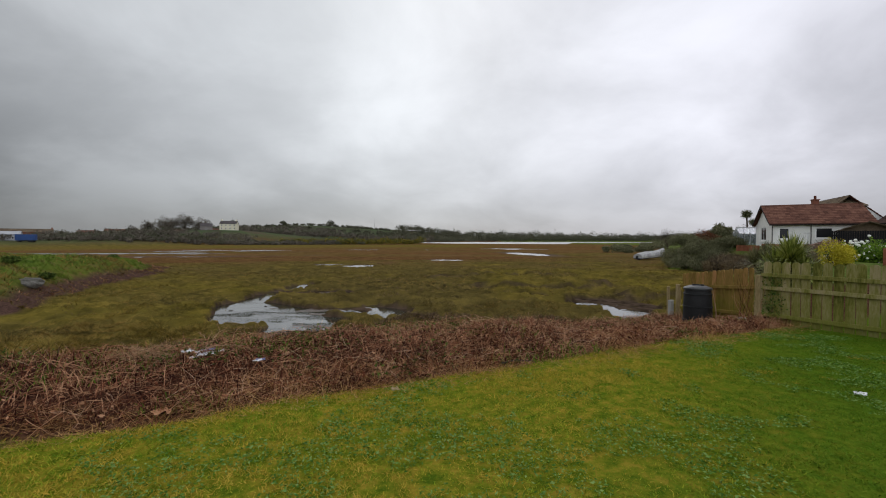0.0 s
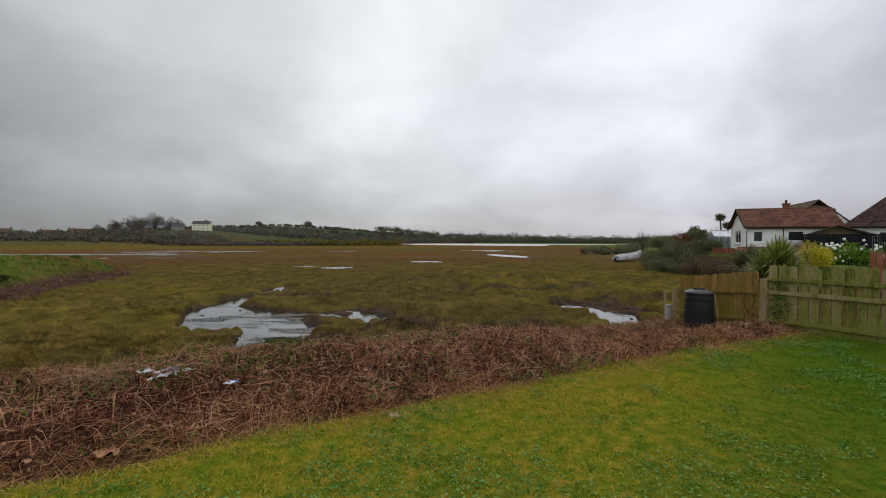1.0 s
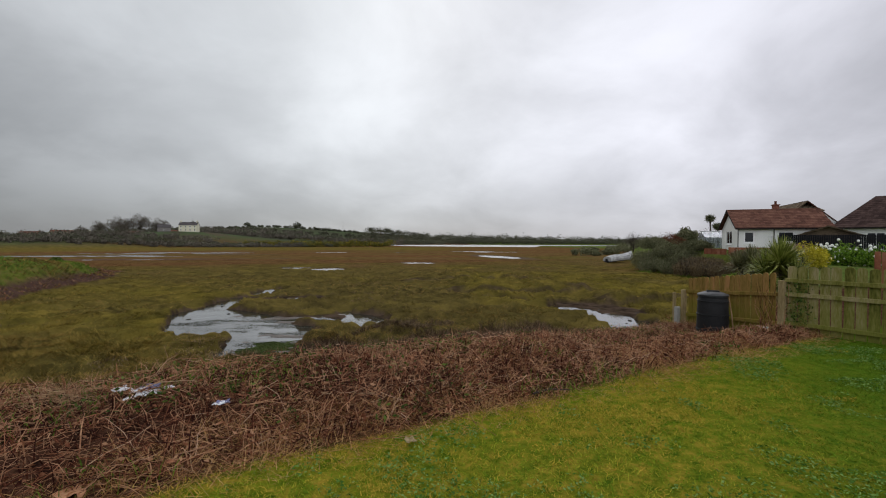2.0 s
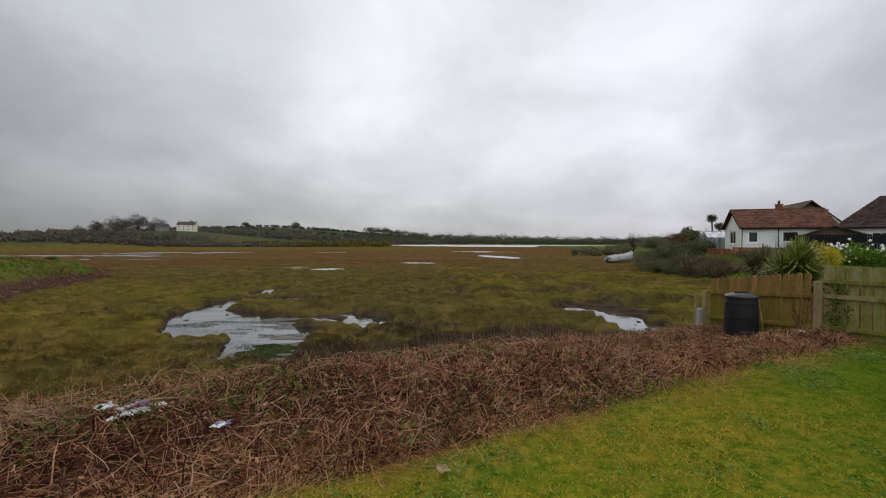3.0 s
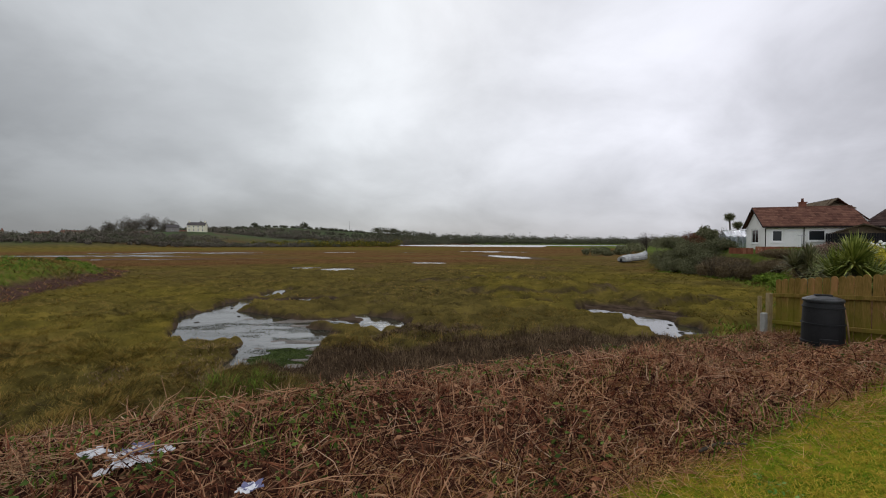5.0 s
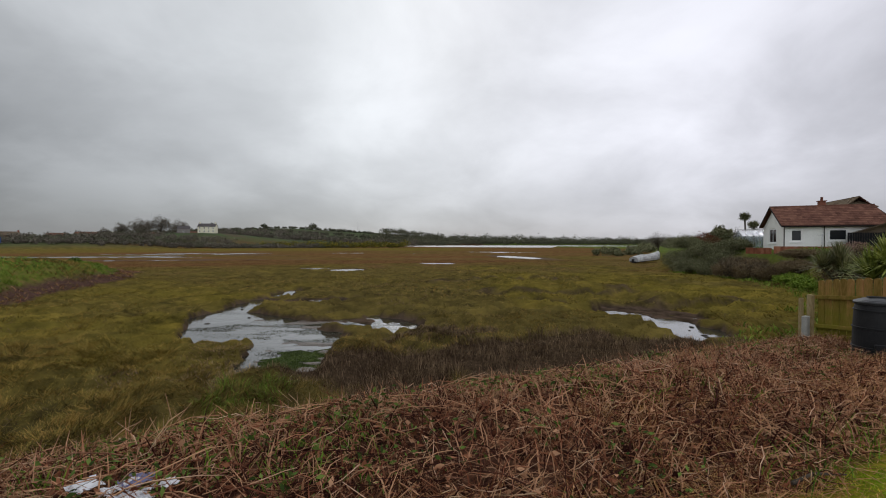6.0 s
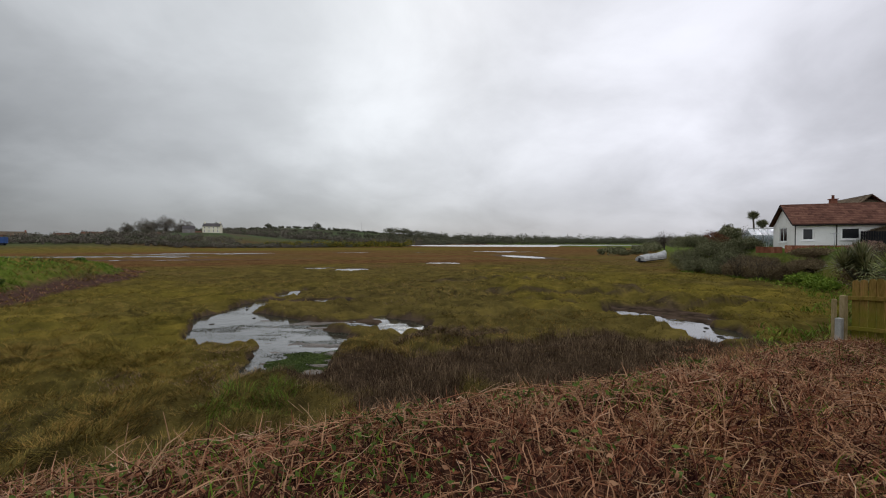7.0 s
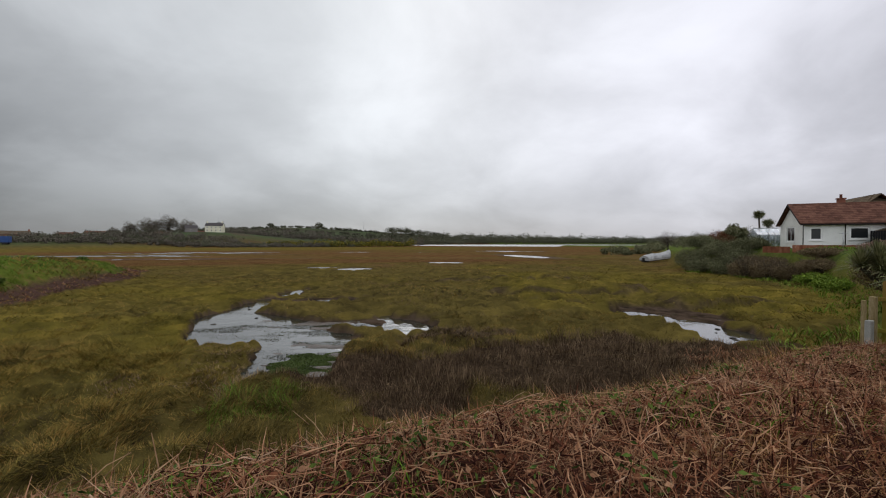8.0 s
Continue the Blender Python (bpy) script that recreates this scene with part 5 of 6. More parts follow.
woods("far_woods", "low dark woods along the far shore of the estuary", ring(-6, 47, 795, 150, 6, 11, 14) + ring(-6, 47, 850, 170, 8, 15, 30) + ring(-4, 20, 840, 40, 11, 18, 20), M["far_leaf"], 190, 1.25)
woods("far_woods", "bare brown scrub along the far edge of the marsh", ring(-62, -14, 322, 150, 1.8, 4.2, 9) + ring(-55, -24, 350, 90, 3, 6.5, 10), M["far_brown"], 140, 0.56)
woods("far_woods", "dark green scrub along the far edge of the marsh", ring(-64, -10, 330, 130, 1.8, 4.8, 9) + ring(-60, -33, 360, 70, 3, 6, 10), M["far_leaf"], 140, 0.56)
woods("far_woods", "yellow-green gorse along the far edge of the marsh", ring(-21, -3, 335, 60, 3.0, 5.5, 9), M["gorse"], 190, 0.6)
woods("far_woods", "hedges and woods on the low hill", along(-420, 620, -40, 660, 90, 2.5, 5, 5) + along(-380, 760, -60, 780, 90, 2.5, 5, 5) + along(-90, 640, 40, 740, 60, 7, 13, 22) + along(-330, 480, -60, 520, 110, 4, 8, 12), M["far_leaf"], 110, 1.05)
woods("far_woods", "grey-brown copses at the foot of the low hill", along(-215, 430, -20, 445, 80, 4, 8, 14) + along(-260, 540, -150, 580, 40, 5, 10, 18), M["far_brown"], 200, 0.7)
woods("far_woods", "scrub along the shore beyond the boat", along(46, 112, 100, 190, 30, 1.6, 3.0, 5) + along(90, 180, 240, 330, 50, 3, 6, 12), M["shrub"], 420, 0.28)
for x, y, h, sp in [(-185, 690, 15, 7), (-330, 660, 13, 6), (-265, 700, 9, 6), (80, 720, 15, 10), (-150, 720, 8, 6)]:
    tree("tree", "lone rounded tree on the low hill", x, y, h, sp, M["far_leaf"], 700, 0.9)
for x, y, h, sp in [(-236, 358, 15, 9), (-222, 362, 16, 10), (-249, 354, 12, 7), (-211, 368, 12, 8), (-266, 360, 9, 6), (-229, 352, 12, 9)]:
    tree("tree", "tall leafless grey-brown tree at the edge of the marsh", x, y, h, sp, M["far_brown"], 3000, 0.36, bare=True, trunk=0.1)


def far_house(name, label, x, y, z, rz, w, d, eh, rh, mat, roof, cols, floors, chim=True):
    f = thing(name, label, "house", (x, y, z), rz)
    holes = [(w * (i + 0.5) / cols - 0.5, 1.0 + 2.6 * q, w * (i + 0.5) / cols + 0.5, 2.3 + 2.6 * q) for i in range(cols) for q in range(floors)]
    part("wall", wall(w, eh, 0.3, holes), mat, f)
    for o in holes:
        window(f, o, pose(0, 0, 0), 1)
    for x0 in (0, w):
        g = part("wall", prism([(0, 0), (d - 0.604, 0), (d - 0.604, eh), ((d - 0.604) / 2, rh - 0.2), (0, eh)], 0.3), mat, f)
        g.matrix_basis = pose(x0 + (0 if x0 == 0 else -0.3), d - 0.302, 0, 0, 0, -90)
    part("wall", boxes((0, d - 0.3, 0, w, d, eh)), mat, f)
    roof_slope(w + 0.4, d / 2 + 0.3, rh - eh, roof, f, pose(-0.2, -0.3, eh), 0.8)
    roof_slope(w + 0.4, d / 2 + 0.3, rh - eh, roof, f, pose(w + 0.2, d + 0.3, eh, 0, 0, 180), 0.8)
    if chim:
        for x0 in (0.3, w - 1.3):
            part("chimney", boxes((x0, d / 2 - 0.5, rh - 0.7, x0 + 1.0, d / 2 + 0.5, rh + 1.3), bevel=0.02), mat, f)
    return f


far_house("farmhouse", "cream two-storey farmhouse with chimneys above the marsh", -187, 352, ground_at(-183, 354) - 0.3, 12, 13, 8, 5.4, 8.0, M["cream"], M["slate"], 4, 2)
far_house("barn", "grey stone barn beside the cream farmhouse", -202, 350, ground_at(-198, 352) - 0.5, 30, 9, 7, 3.8, 6.2, M["stone"], M["slate"], 1, 1, False)
far_house("depot", "long low white depot building beyond the marsh", -243, 205, ground_at(-233, 213) - 0.3, 38, 26, 10, 3.6, 5.2, M["shed"], M["shed"], 5, 1, False)
for i in range(4):
    far_house("cottage", "distant low cottage among the scrub", -350 + 38 * i, 400 + 6 * i, ground_at(-345 + 38 * i, 402 + 6 * i) - 0.9, 5 + 9 * i, 16, 8, 3.2, 6.2, M["cream"] if i % 2 else M["stone"], M["tile"], 3, 1)
far_house("terrace", "long brown brick terrace with tiled roofs beyond the scrub", -352, 330, ground_at(-335, 340) - 0.4, 42, 34, 9, 4.4, 7.2, M["brick"], M["moss_tile"], 8, 1)
far_house("terrace", "long low pale terrace with brown roofs beyond the scrub", -316, 392, ground_at(-305, 400) - 0.6, 35, 26, 9, 4.2, 7.0, M["stone"], M["tile"], 6, 1)
tr = thing("lorry_trailer", "blue box lorry trailer parked beside the depot", "trailer", (-217, 213, ground_at(-213, 215) - 0.02), 20)
part("body", boxes((0, 0, 1.0, 8, 2.5, 4.0), bevel=0.05), M["blue"], tr)
part("chassis", boxes((0.3, 0.5, 0.7, 7.7, 2.0, 0.98)), M["hull"], tr)
for x in (1.2, 5.6, 6.8):
    for y in (0.1, 2.1):
        part("wheel", lathe([(0.3, -0.15), (0.5, -0.13), (0.5, 0.13), (0.3, 0.15)], 14), M["hull"], tr).matrix_basis = pose(x, y + 0.15, 0.5, 90)
for x, y, h in [(-330, 520, 26), (-300, 600, 18), (-130, 800, 20)]:
    ma = thing("mast", "thin distant lattice mast", "mast", (x, y, ground_at(x, y)))
    part("pole", tube([(0, 0, 0), (0, 0, h)], [0.35, 0.12], 5), M["metal"], ma)

# ---- the spoil bank ----
bm = bmesh.new()
bmesh.ops.create_icosphere(bm, subdivisions=3, radius=1)
for v in bm.verts:
    v.co *= 1 + 0.3 * noise.noise(v.co * 1.6) + 0.1 * noise.noise(v.co * 4)
    v.co.x, v.co.y, v.co.z = v.co.x * 0.75, v.co.y * 0.5, v.co.z * 0.33
rk = thing("boulder", "pale grey boulder half sunk in the grassy bank", "rock", (-24.6, 25.0, ground_at(-24.6, 25.0) + 0.05), 20)
part("stone", bm, M["rock"], rk)
x, y = scatter(95000, -48, -22, 18, 56)
g = land(x, y)
keep = g["mound"] > 0.46 + 0.3 * fbm(x, y, 3, 3, 92)
x, y, z = x[keep], y[keep], g["z"][keep]
lush = fbm(x, y, 6, 3, 91)
for sel, mat, lab in ((lush > 0.02, "bank_green", "lush green grass and weeds on the spoil bank"), (lush <= 0.02, "marsh_blade", "dry tussock grass on the spoil bank")):
    k = int(sel.sum())
    V, F = blades(np.stack([x, y, z - 0.02], 1)[sel], rng.uniform(0.10, 0.34, k), rng.uniform(0.02, 0.06, k), rng.uniform(0.4, 1.3, k), plain=True)
    tagged(mesh_object("bank_grass", V, F, M[mat]), lab, "grass", kind="stuff")
for x, y, r in [(-33, 42, 0.5), (-36.5, 44, 0.6), (-32.5, 38.5, 0.5), (-29.5, 28.6, 0.6), (-26.0, 27.5, 0.5)]:
    shrub("shrub", "small dark weedy bush on the spoil bank", x, y, r, r, r * 0.9, M["leaf"], 900, 0.09)

# ---- the marsh ----


def marsh_patch(count, x0, x1, y0, y1, h0, h1, w0, w1, mat, label, test, lean=(0.2, 1.0), power=1.0, plain=False):
    x = rng.uniform(x0, x1, count)
    y = y0 + (y1 - y0) * rng.uniform(0, 1, count) ** power
    g = land(x, y)
    keep = test(x, y, g)
    x, y, z = x[keep], y[keep], g["z"][keep]
    k = len(x)
    # neighbours bend alike, as wind and tide have laid them
    head = fbm(x, y, 0.9, 2, 101) * 7 + rng.normal(0, 0.9, k)
    tall = (1 + 0.6 * fbm(x, y, 0.8, 2, 102)) * (0.5 + 0.5 * smooth(-g["pf"][keep], 0.0, 0.8))
    V, F = blades(np.stack([x, y, z - 0.02], 1), rng.uniform(h0, h1, k) * tall, rng.uniform(w0, w1, k), rng.uniform(*lean, k), 0.45, head, plain)
    ob = tagged(mesh_object("marsh_grass", V, F, M[mat]), label, "grass", kind="stuff")
    for key in ("lush", "olive", "russet"):
        ob.data.attributes.new(key, "FLOAT", "POINT").data.foreach_set("value", np.repeat(g[key][keep], len(V) // k).astype(np.float32))
    return ob


dry = lambda x, y, g: (g["s"] > 3.4) & (g["bare"] < 0.7) & (g["shore"] < 0.6) & (g["mound"] < 0.3)
marsh_patch(240000, -16, 12, 7.5, 22, 0.07, 0.20, 0.007, 0.015, "marsh_blade", "yellow-brown tussocky salt marsh grass", lambda x, y, g: dry(x, y, g) & (in_reed(x, y) < 0.1) & (np.abs(x + 1.7) < 2 + (y - 3.6) * 1.1), (0.3, 1.3), 1.5, True)
marsh_patch(125000, -34, 30, 21, 44, 0.07, 0.18, 0.018, 0.04, "marsh_blade", "olive-brown salt marsh grass across the flats", dry, (0.5, 1.4), 1.2, True)
marsh_patch(60000, -60, 50, 42, 90, 0.05, 0.13, 0.06, 0.14, "marsh_blade", "far brown salt marsh grass across the flats", dry, (0.3, 1.2), 1.3, True)
marsh_patch(36000, -6, 9, 10.5, 19, 0.14, 0.34, 0.008, 0.018, "dark_reed", "dead dark brown cordgrass in the wet hollow", lambda x, y, g: dry(x, y, g) & (in_reed(x, y) > 0.0), (0.1, 0.6))
marsh_patch(26000, -6, 9, 10.5, 19, 0.16, 0.36, 0.006, 0.013, "pale_reed", "bleached brown cordgrass standing in drifts", lambda x, y, g: dry(x, y, g) & (in_reed(x, y) > -0.12) & (fbm(x * 0.5, y, 1.1, 4, 117) > 0.02), (0.1, 0.7))
marsh_patch(7000, -3.2, 1.4, 16.6, 19.6, 0.10, 0.26, 0.012, 0.024, "dark_reed", "dark brown tussock beside the small pool", lambda x, y, g: dry(x, y, g) & (np.hypot((x + 0.9) / 2.0, (y - 18.0) / 0.8) + 0.4 * fbm(x, y, 1.0, 3, 118) < 1), (0.4, 1.2))
marsh_patch(5000, -9.2, -5.8, 12.6, 17.4, 0.10, 0.24, 0.01, 0.02, "pale_reed", "brown dead tussocks on the spit beside the pool", lambda x, y, g: dry(x, y, g) & (fbm(x, y, 1.3, 3, 119) > 0.05), (0.3, 1.0))
marsh_patch(30000, -20, 22, 9, 44, 0.10, 0.28, 0.012, 0.03, "dark_reed", "dark dead tussocks scattered over the marsh", lambda x, y, g: dry(x, y, g) & (fbm(x, y, 3.5, 3, 115) > 0.62 - 0.3 * g["hum"]), (0.4, 1.2), 1.0, True)
marsh_patch(90000, -15, -2, 8, 17, 0.12, 0.27, 0.009, 0.018, "marsh_blade", "shaggy yellow-green tussocks along the near marsh", lambda x, y, g: dry(x, y, g) & (in_reed(x, y) < 0.05) & (np.abs(fbm(x, y, 0.9, 2, 26)) < 0.62) & (np.abs(x + 1.7) < 2 + (y - 3.6) * 1.1), (0.4, 1.4), 1.0, True)
# dark stalks fill the relief's hollows; their colour stands in for shade there
marsh_patch(80000, -18, 13, 7.5, 27, 0.04, 0.12, 0.01, 0.022, "dark_reed", "dark stalks added to deepen the shade in the hollows between the tussocks", lambda x, y, g: dry(x, y, g) & (np.abs(fbm(x, y, 0.9, 2, 26)) > 0.52) & (np.abs(x + 1.7) < 2 + (y - 3.6) * 1.1), (0.4, 1.3), 1.0, True)
marsh_patch(40000, -34, 30, 26, 44, 0.05, 0.13, 0.02, 0.045, "dark_reed", "dark stalks added to deepen the shade in the hollows across the flats", lambda x, y, g: dry(x, y, g) & (np.abs(fbm(x, y, 0.9, 2, 26)) > 0.6), (0.4, 1.3), 1.0, True)
marsh_patch(9000, 5.5, 11, 13, 19, 0.15, 0.35, 0.01, 0.02, "stem", "russet dead grass below the bank", lambda x, y, g: dry(x, y, g) & (fbm(x, y, 2.5, 2, 121) > 0.1))
marsh_patch(2600, -6.8, -3.6, 10.2, 13.2, 0.14, 0.32, 0.008, 0.016, "bank_green", "fresh green grass tuft at the marsh edge", lambda x, y, g: (np.hypot(x + 5.3, y - 11.8) < 0.85 + 0.4 * fbm(x, y, 0.8, 3, 125)))
marsh_patch(26000, -42, -22, 18, 54, 0.06, 0.2, 0.03, 0.07, "stem", "brown dead stalks along the foot of the spoil bank", lambda x, y, g: (g["mound"] > 0.03) & (g["mound"] < 0.42 + 0.2 * fbm(x, y, 3, 2, 133)), (0.4, 1.3), 1.0, True)
marsh_patch(36000, 8, 34, 14, 60, 0.12, 0.35, 0.03, 0.07, "bank_green", "green grass along the foot of the garden bank", lambda x, y, g: (g["d"] > -2.5) & (g["d"] < 6) & (g["wet"] < 0.2) & (fbm(x, y, 5, 2, 131) > -0.1))

M["mudweed"] = material("dull_water_scum", [(0.025, 0.028, 0.016), (0.05, 0.052, 0.032), (0.10, 0.10, 0.07)], 1.5, 0.5, 0, 9, 0.3)
# weed and stones in the pools
x, y = scatter(48000, -6.8, -3.2, 14.0, 18.0)
g = land(x, y)
keep = (g["wet"] > 0.3) & (np.hypot((x + 4.7) / 1.5, (y - 15.6) / 1.5) + 0.4 * fbm(x, y, 1, 3, 141) < 1)
P = np.stack([x, y, np.full(len(x), WATER + 0.012)], 1)[keep]
V, F = leaves(P, rng.uniform(0.012, 0.035, len(P)), 0.97)
tagged(mesh_object("water_weed", V, F, M["weed"]), "bright green weed floating in the shallow pool", "weed", kind="stuff")
x, y = scatter(60000, -12, -4.4, 14.5, 25)
g = land(x, y)
keep = (g["wet"] > 0.6) & (fbm(x * 0.5, y * 1.6, 1.3, 4, 145) + 0.10 * (x + 8.0) / 2 > 0.34)
P = np.stack([x, y, np.full(len(x), WATER + 0.008)], 1)[keep]
V, F = leaves(P, rng.uniform(0.008, 0.024, len(P)), 0.97)
tagged(mesh_object("water_weed", V, F, M["mudweed"]), "dull green scum drifting on the shallow pool", "weed", kind="stuff")
x, y = scatter(70000, -13, -1.8, 14.5, 29)
g = land(x, y)
keep = (g["wet"] > 0.55) & (fbm(x * 0.28, y * 1.1, 1.1, 4, 147) + 0.22 * smooth(x, -10.5, -7.5) > 0.30)
x, y = x[keep], y[keep]
k = len(x)
V, F = blades(np.stack([x, y, np.full(k, WATER - 0.01)], 1), rng.uniform(0.012, 0.05, k), rng.uniform(0.008, 0.02, k), rng.uniform(0.6, 1.8, k), plain=True)
tagged(mesh_object("water_grass", V, F, M["mudweed"]), "drowned grass stalks breaking the surface of the pool", "grass", kind="stuff")
first = None
for i in range(20):
    if i < 14:
        px, py = 9.3 + random.gauss(0, 0.6), 18.3 + random.gauss(0, 1.0)
    else:
        px, py = random.uniform(-11.5, -9.5), random.uniform(17, 27)
    if float(pool_field(np.array([px]), np.array([py]))[0]) < -0.3:
        continue
    st = thing("stone", "dark wet stone at the edge of the pool", "stone", (px, py, WATER - 0.03), random.uniform(0, 360), "stones in the pools")
    if first is None:
        bm = bmesh.new()
        bmesh.ops.create_icosphere(bm, subdivisions=2, radius=0.16)
        for v in bm.verts:
            v.co *= 1 + 0.35 * noise.noise(v.co * 7)
            v.co.z *= 0.6
        first = part("rock", bm, M["mudstone"], st)
    else:
        o = new("rock", first.data)
        o.parent = st
    st.scale = (random.uniform(0.4, 1.0), random.uniform(0.4, 0.9), random.uniform(0.5, 0.9))

# ---- the cut brambles on the bank ----
ALONG = Vector((0.9187, 0.395))


def strip_place(a, s):
    """Metres along the lawn's edge and past it, as x and y."""
    return a * 0.9187 - s * 0.395 + 0.0, 4.85 + a * 0.395 + s * 0.9187


def bramble(count, s0, s1, l0, l1, r0, r1, mat, label, lift, power=1.0, sparse=None):
    """Stems over the bank; they thin out on the near side of sparse, in metres along it."""
    a = rng.uniform(-6.5, 7.4, count)
    s = s0 + (s1 - s0) * rng.uniform(0, 1, count) ** power
    x, y = strip_place(a, s)
    g = land(x, y)
    keep = (g["litter"] > 0.15) & (np.hypot(x - 5.52, y - 9.12) > 0.42) & (x < 6.6 - (y - 8) * 0.2)
    if sparse is not None:
        keep &= rng.uniform(size=count) < 0.14 + 0.86 * smooth(a, sparse - 1.5, sparse + 1.5)
    x, y, z = x[keep], y[keep], g["z"][keep]
    k = len(x)
    th = np.where(rng.uniform(size=k) < 0.6, rng.normal(0.4, 0.7, k), rng.uniform(0, 6.28, k)) + np.pi * (rng.uniform(size=k) < 0.5)
    ln = rng.uniform(l0, l1, k)
    P0 = np.stack([x, y, z + rng.uniform(-0.03, lift, k)], 1)
    x1, y1 = x + np.cos(th) * ln, y + np.sin(th) * ln
    z1 = land(x1, y1)["z"]
    P1 = np.stack([x1, y1, z1 + rng.uniform(-0.02, lift * 1.1, k)], 1)
    V, F = sticks(P0, P1, rng.uniform(-0.03, 0.10, k) * ln, rng.uniform(r0, r1, k), 3, 0.014)
    return tagged(mesh_object("bramble_stems", V, F, M[mat]), label, "brambles", kind="stuff")


bramble(14500, 0.02, 4.2, 0.07, 0.30, 0.002, 0.0052, "stem", "tangle of cut dead red-brown bramble stems on the bank", 0.15, 1.0, -4.2)
bramble(900, 0.0, 3.6, 0.35, 0.80, 0.0024, 0.005, "stem", "long arching dead bramble canes", 0.18)
bramble(1500, 0.05, 3.6, 0.10, 0.42, 0.0025, 0.0052, "cane", "pale weathered bramble canes lying over the tangle", 0.19, 1.0, -3.0)
bramble(2600, 0.0, 3.8, 0.06, 0.26, 0.002, 0.0035, "straw", "pale dry straw and grass stalks among the brambles", 0.16, 1.0, -2.0)


k = 9000
a, s = rng.uniform(-6.5, 7.4, k), rng.uniform(0.05, 4.0, k)
x, y = strip_place(a, s)
g = land(x, y)
keep = (g["litter"] > 0.2) & (np.hypot(x - 5.54, y - 9.12) > 0.36) & (x < 6.5 - (y - 8) * 0.2)
P = np.stack([x, y, g["z"] + rng.uniform(0.0, 0.11, k)], 1)[keep]
V, F = leaves(P, rng.uniform(0.015, 0.04, len(P)), 0.4)
tagged(mesh_object("dead_leaves", V, F, M["stem"]), "curled brown dead leaves among the stems", "leaves", kind="stuff")


def bank_tops(count, s0, s1, h0, h1, w0, w1, mat, name, label, lean=(0.2, 0.9), test=None, plain=False):
    a = rng.uniform(-6.5, 7.6, count)
    s = rng.uniform(s0, s1, count)
    x, y = strip_place(a, s)
    g = land(x, y)
    keep = (np.hypot(x - 5.52, y - 9.12) > 0.40) & (x < 6.5 - (y - 8) * 0.2)
    if test is not None:
        keep &= test(x, y, g)
    x, y, z = x[keep], y[keep], g["z"][keep]
    k = len(x)
    V, F = blades(np.stack([x, y, z], 1), rng.uniform(h0, h1, k), rng.uniform(w0, w1, k), rng.uniform(*lean, k), plain=plain)
    return tagged(mesh_object(name, V, F, M[mat]), label, "grass", kind="stuff")


bank_tops(12000, 0.1, 4.4, 0.10, 0.28, 0.006, 0.013, "stem", "dead_leaves", "curled dead bramble leaves and broken stalks")
bank_tops(60000, 0.0, 3.6, 0.03, 0.11, 0.004, 0.009, "stem", "bramble_litter", "matted broken stalks and leaf scraps on the bank", (0.8, 2.2), lambda x, y, g: (g["litter"] > 0.1) & (rng.uniform(size=len(x)) < 0.3 + 0.7 * smooth(x, -3.6, -1.0)), True)
bank_tops(3600, 1.5, 3.4, 0.09, 0.25, 0.003, 0.005, "straw", "dry_grass", "upright pale dry grass stalks along the crest", (0.1, 0.8))
bank_tops(2200, 1.5, 3.2, 0.10, 0.27, 0.004, 0.007, "cane", "dry_stalks", "broken upright bramble stalks along the crest", (0.05, 0.7))
bank_tops(15000, -0.08, 1.2, 0.06, 0.20, 0.003, 0.007, "tan_grass", "dry_grass", "rusty dead grass trodden flat beside the lawn", (0.7, 1.9), lambda x, y, g: fbm(x, y, 0.9, 3, 155) - 0.5 * smooth(g["s"], 0.3, 1.3) - 0.5 * smooth(-x, 1.2, 3.2) > -0.25, True)
bank_tops(7000, 2.4, 4.4, 0.08, 0.28, 0.004, 0.008, "tan_grass", "dry_grass", "rusty dead grass on the slope of the bank", (0.3, 1.2), lambda x, y, g: fbm(x, y, 1.2, 3, 156) > 0.0, True)
bank_tops(5000, 3.2, 5.6, 0.15, 0.36, 0.008, 0.016, "marsh_blade", "bank_grass", "coarse yellow grass at the foot of the bank")
bank_tops(9000, 0.0, 3.2, 0.08, 0.20, 0.005, 0.010, "green_blade", "bank_grass", "fresh green grass growing through the brambles", test=lambda x, y, g: fbm(x, y, 1.1, 3, 151) + 0.35 * smooth(-x, 0.5, 3.5) > 0.24)
a, s = rng.uniform(-6.3, 7.2, 16000), rng.uniform(0.05, 3.6, 16000)
x, y = strip_place(a, s)
g = land(x, y)
keep = fbm(x, y, 1.0, 3, 161) + 0.1 * (s < 0.7) - 0.07 * a > 0.26
P = np.stack([x, y, g["z"] + rng.uniform(0.02, 0.17, len(x))], 1)[keep]
V, F = leaves(P, rng.uniform(0.012, 0.03, len(P)), 0.3)
tagged(mesh_object("bramble_leaves", V, F, M["leaf"]), "scattered green bramble leaves among dead stems", "leaves", kind="stuff")

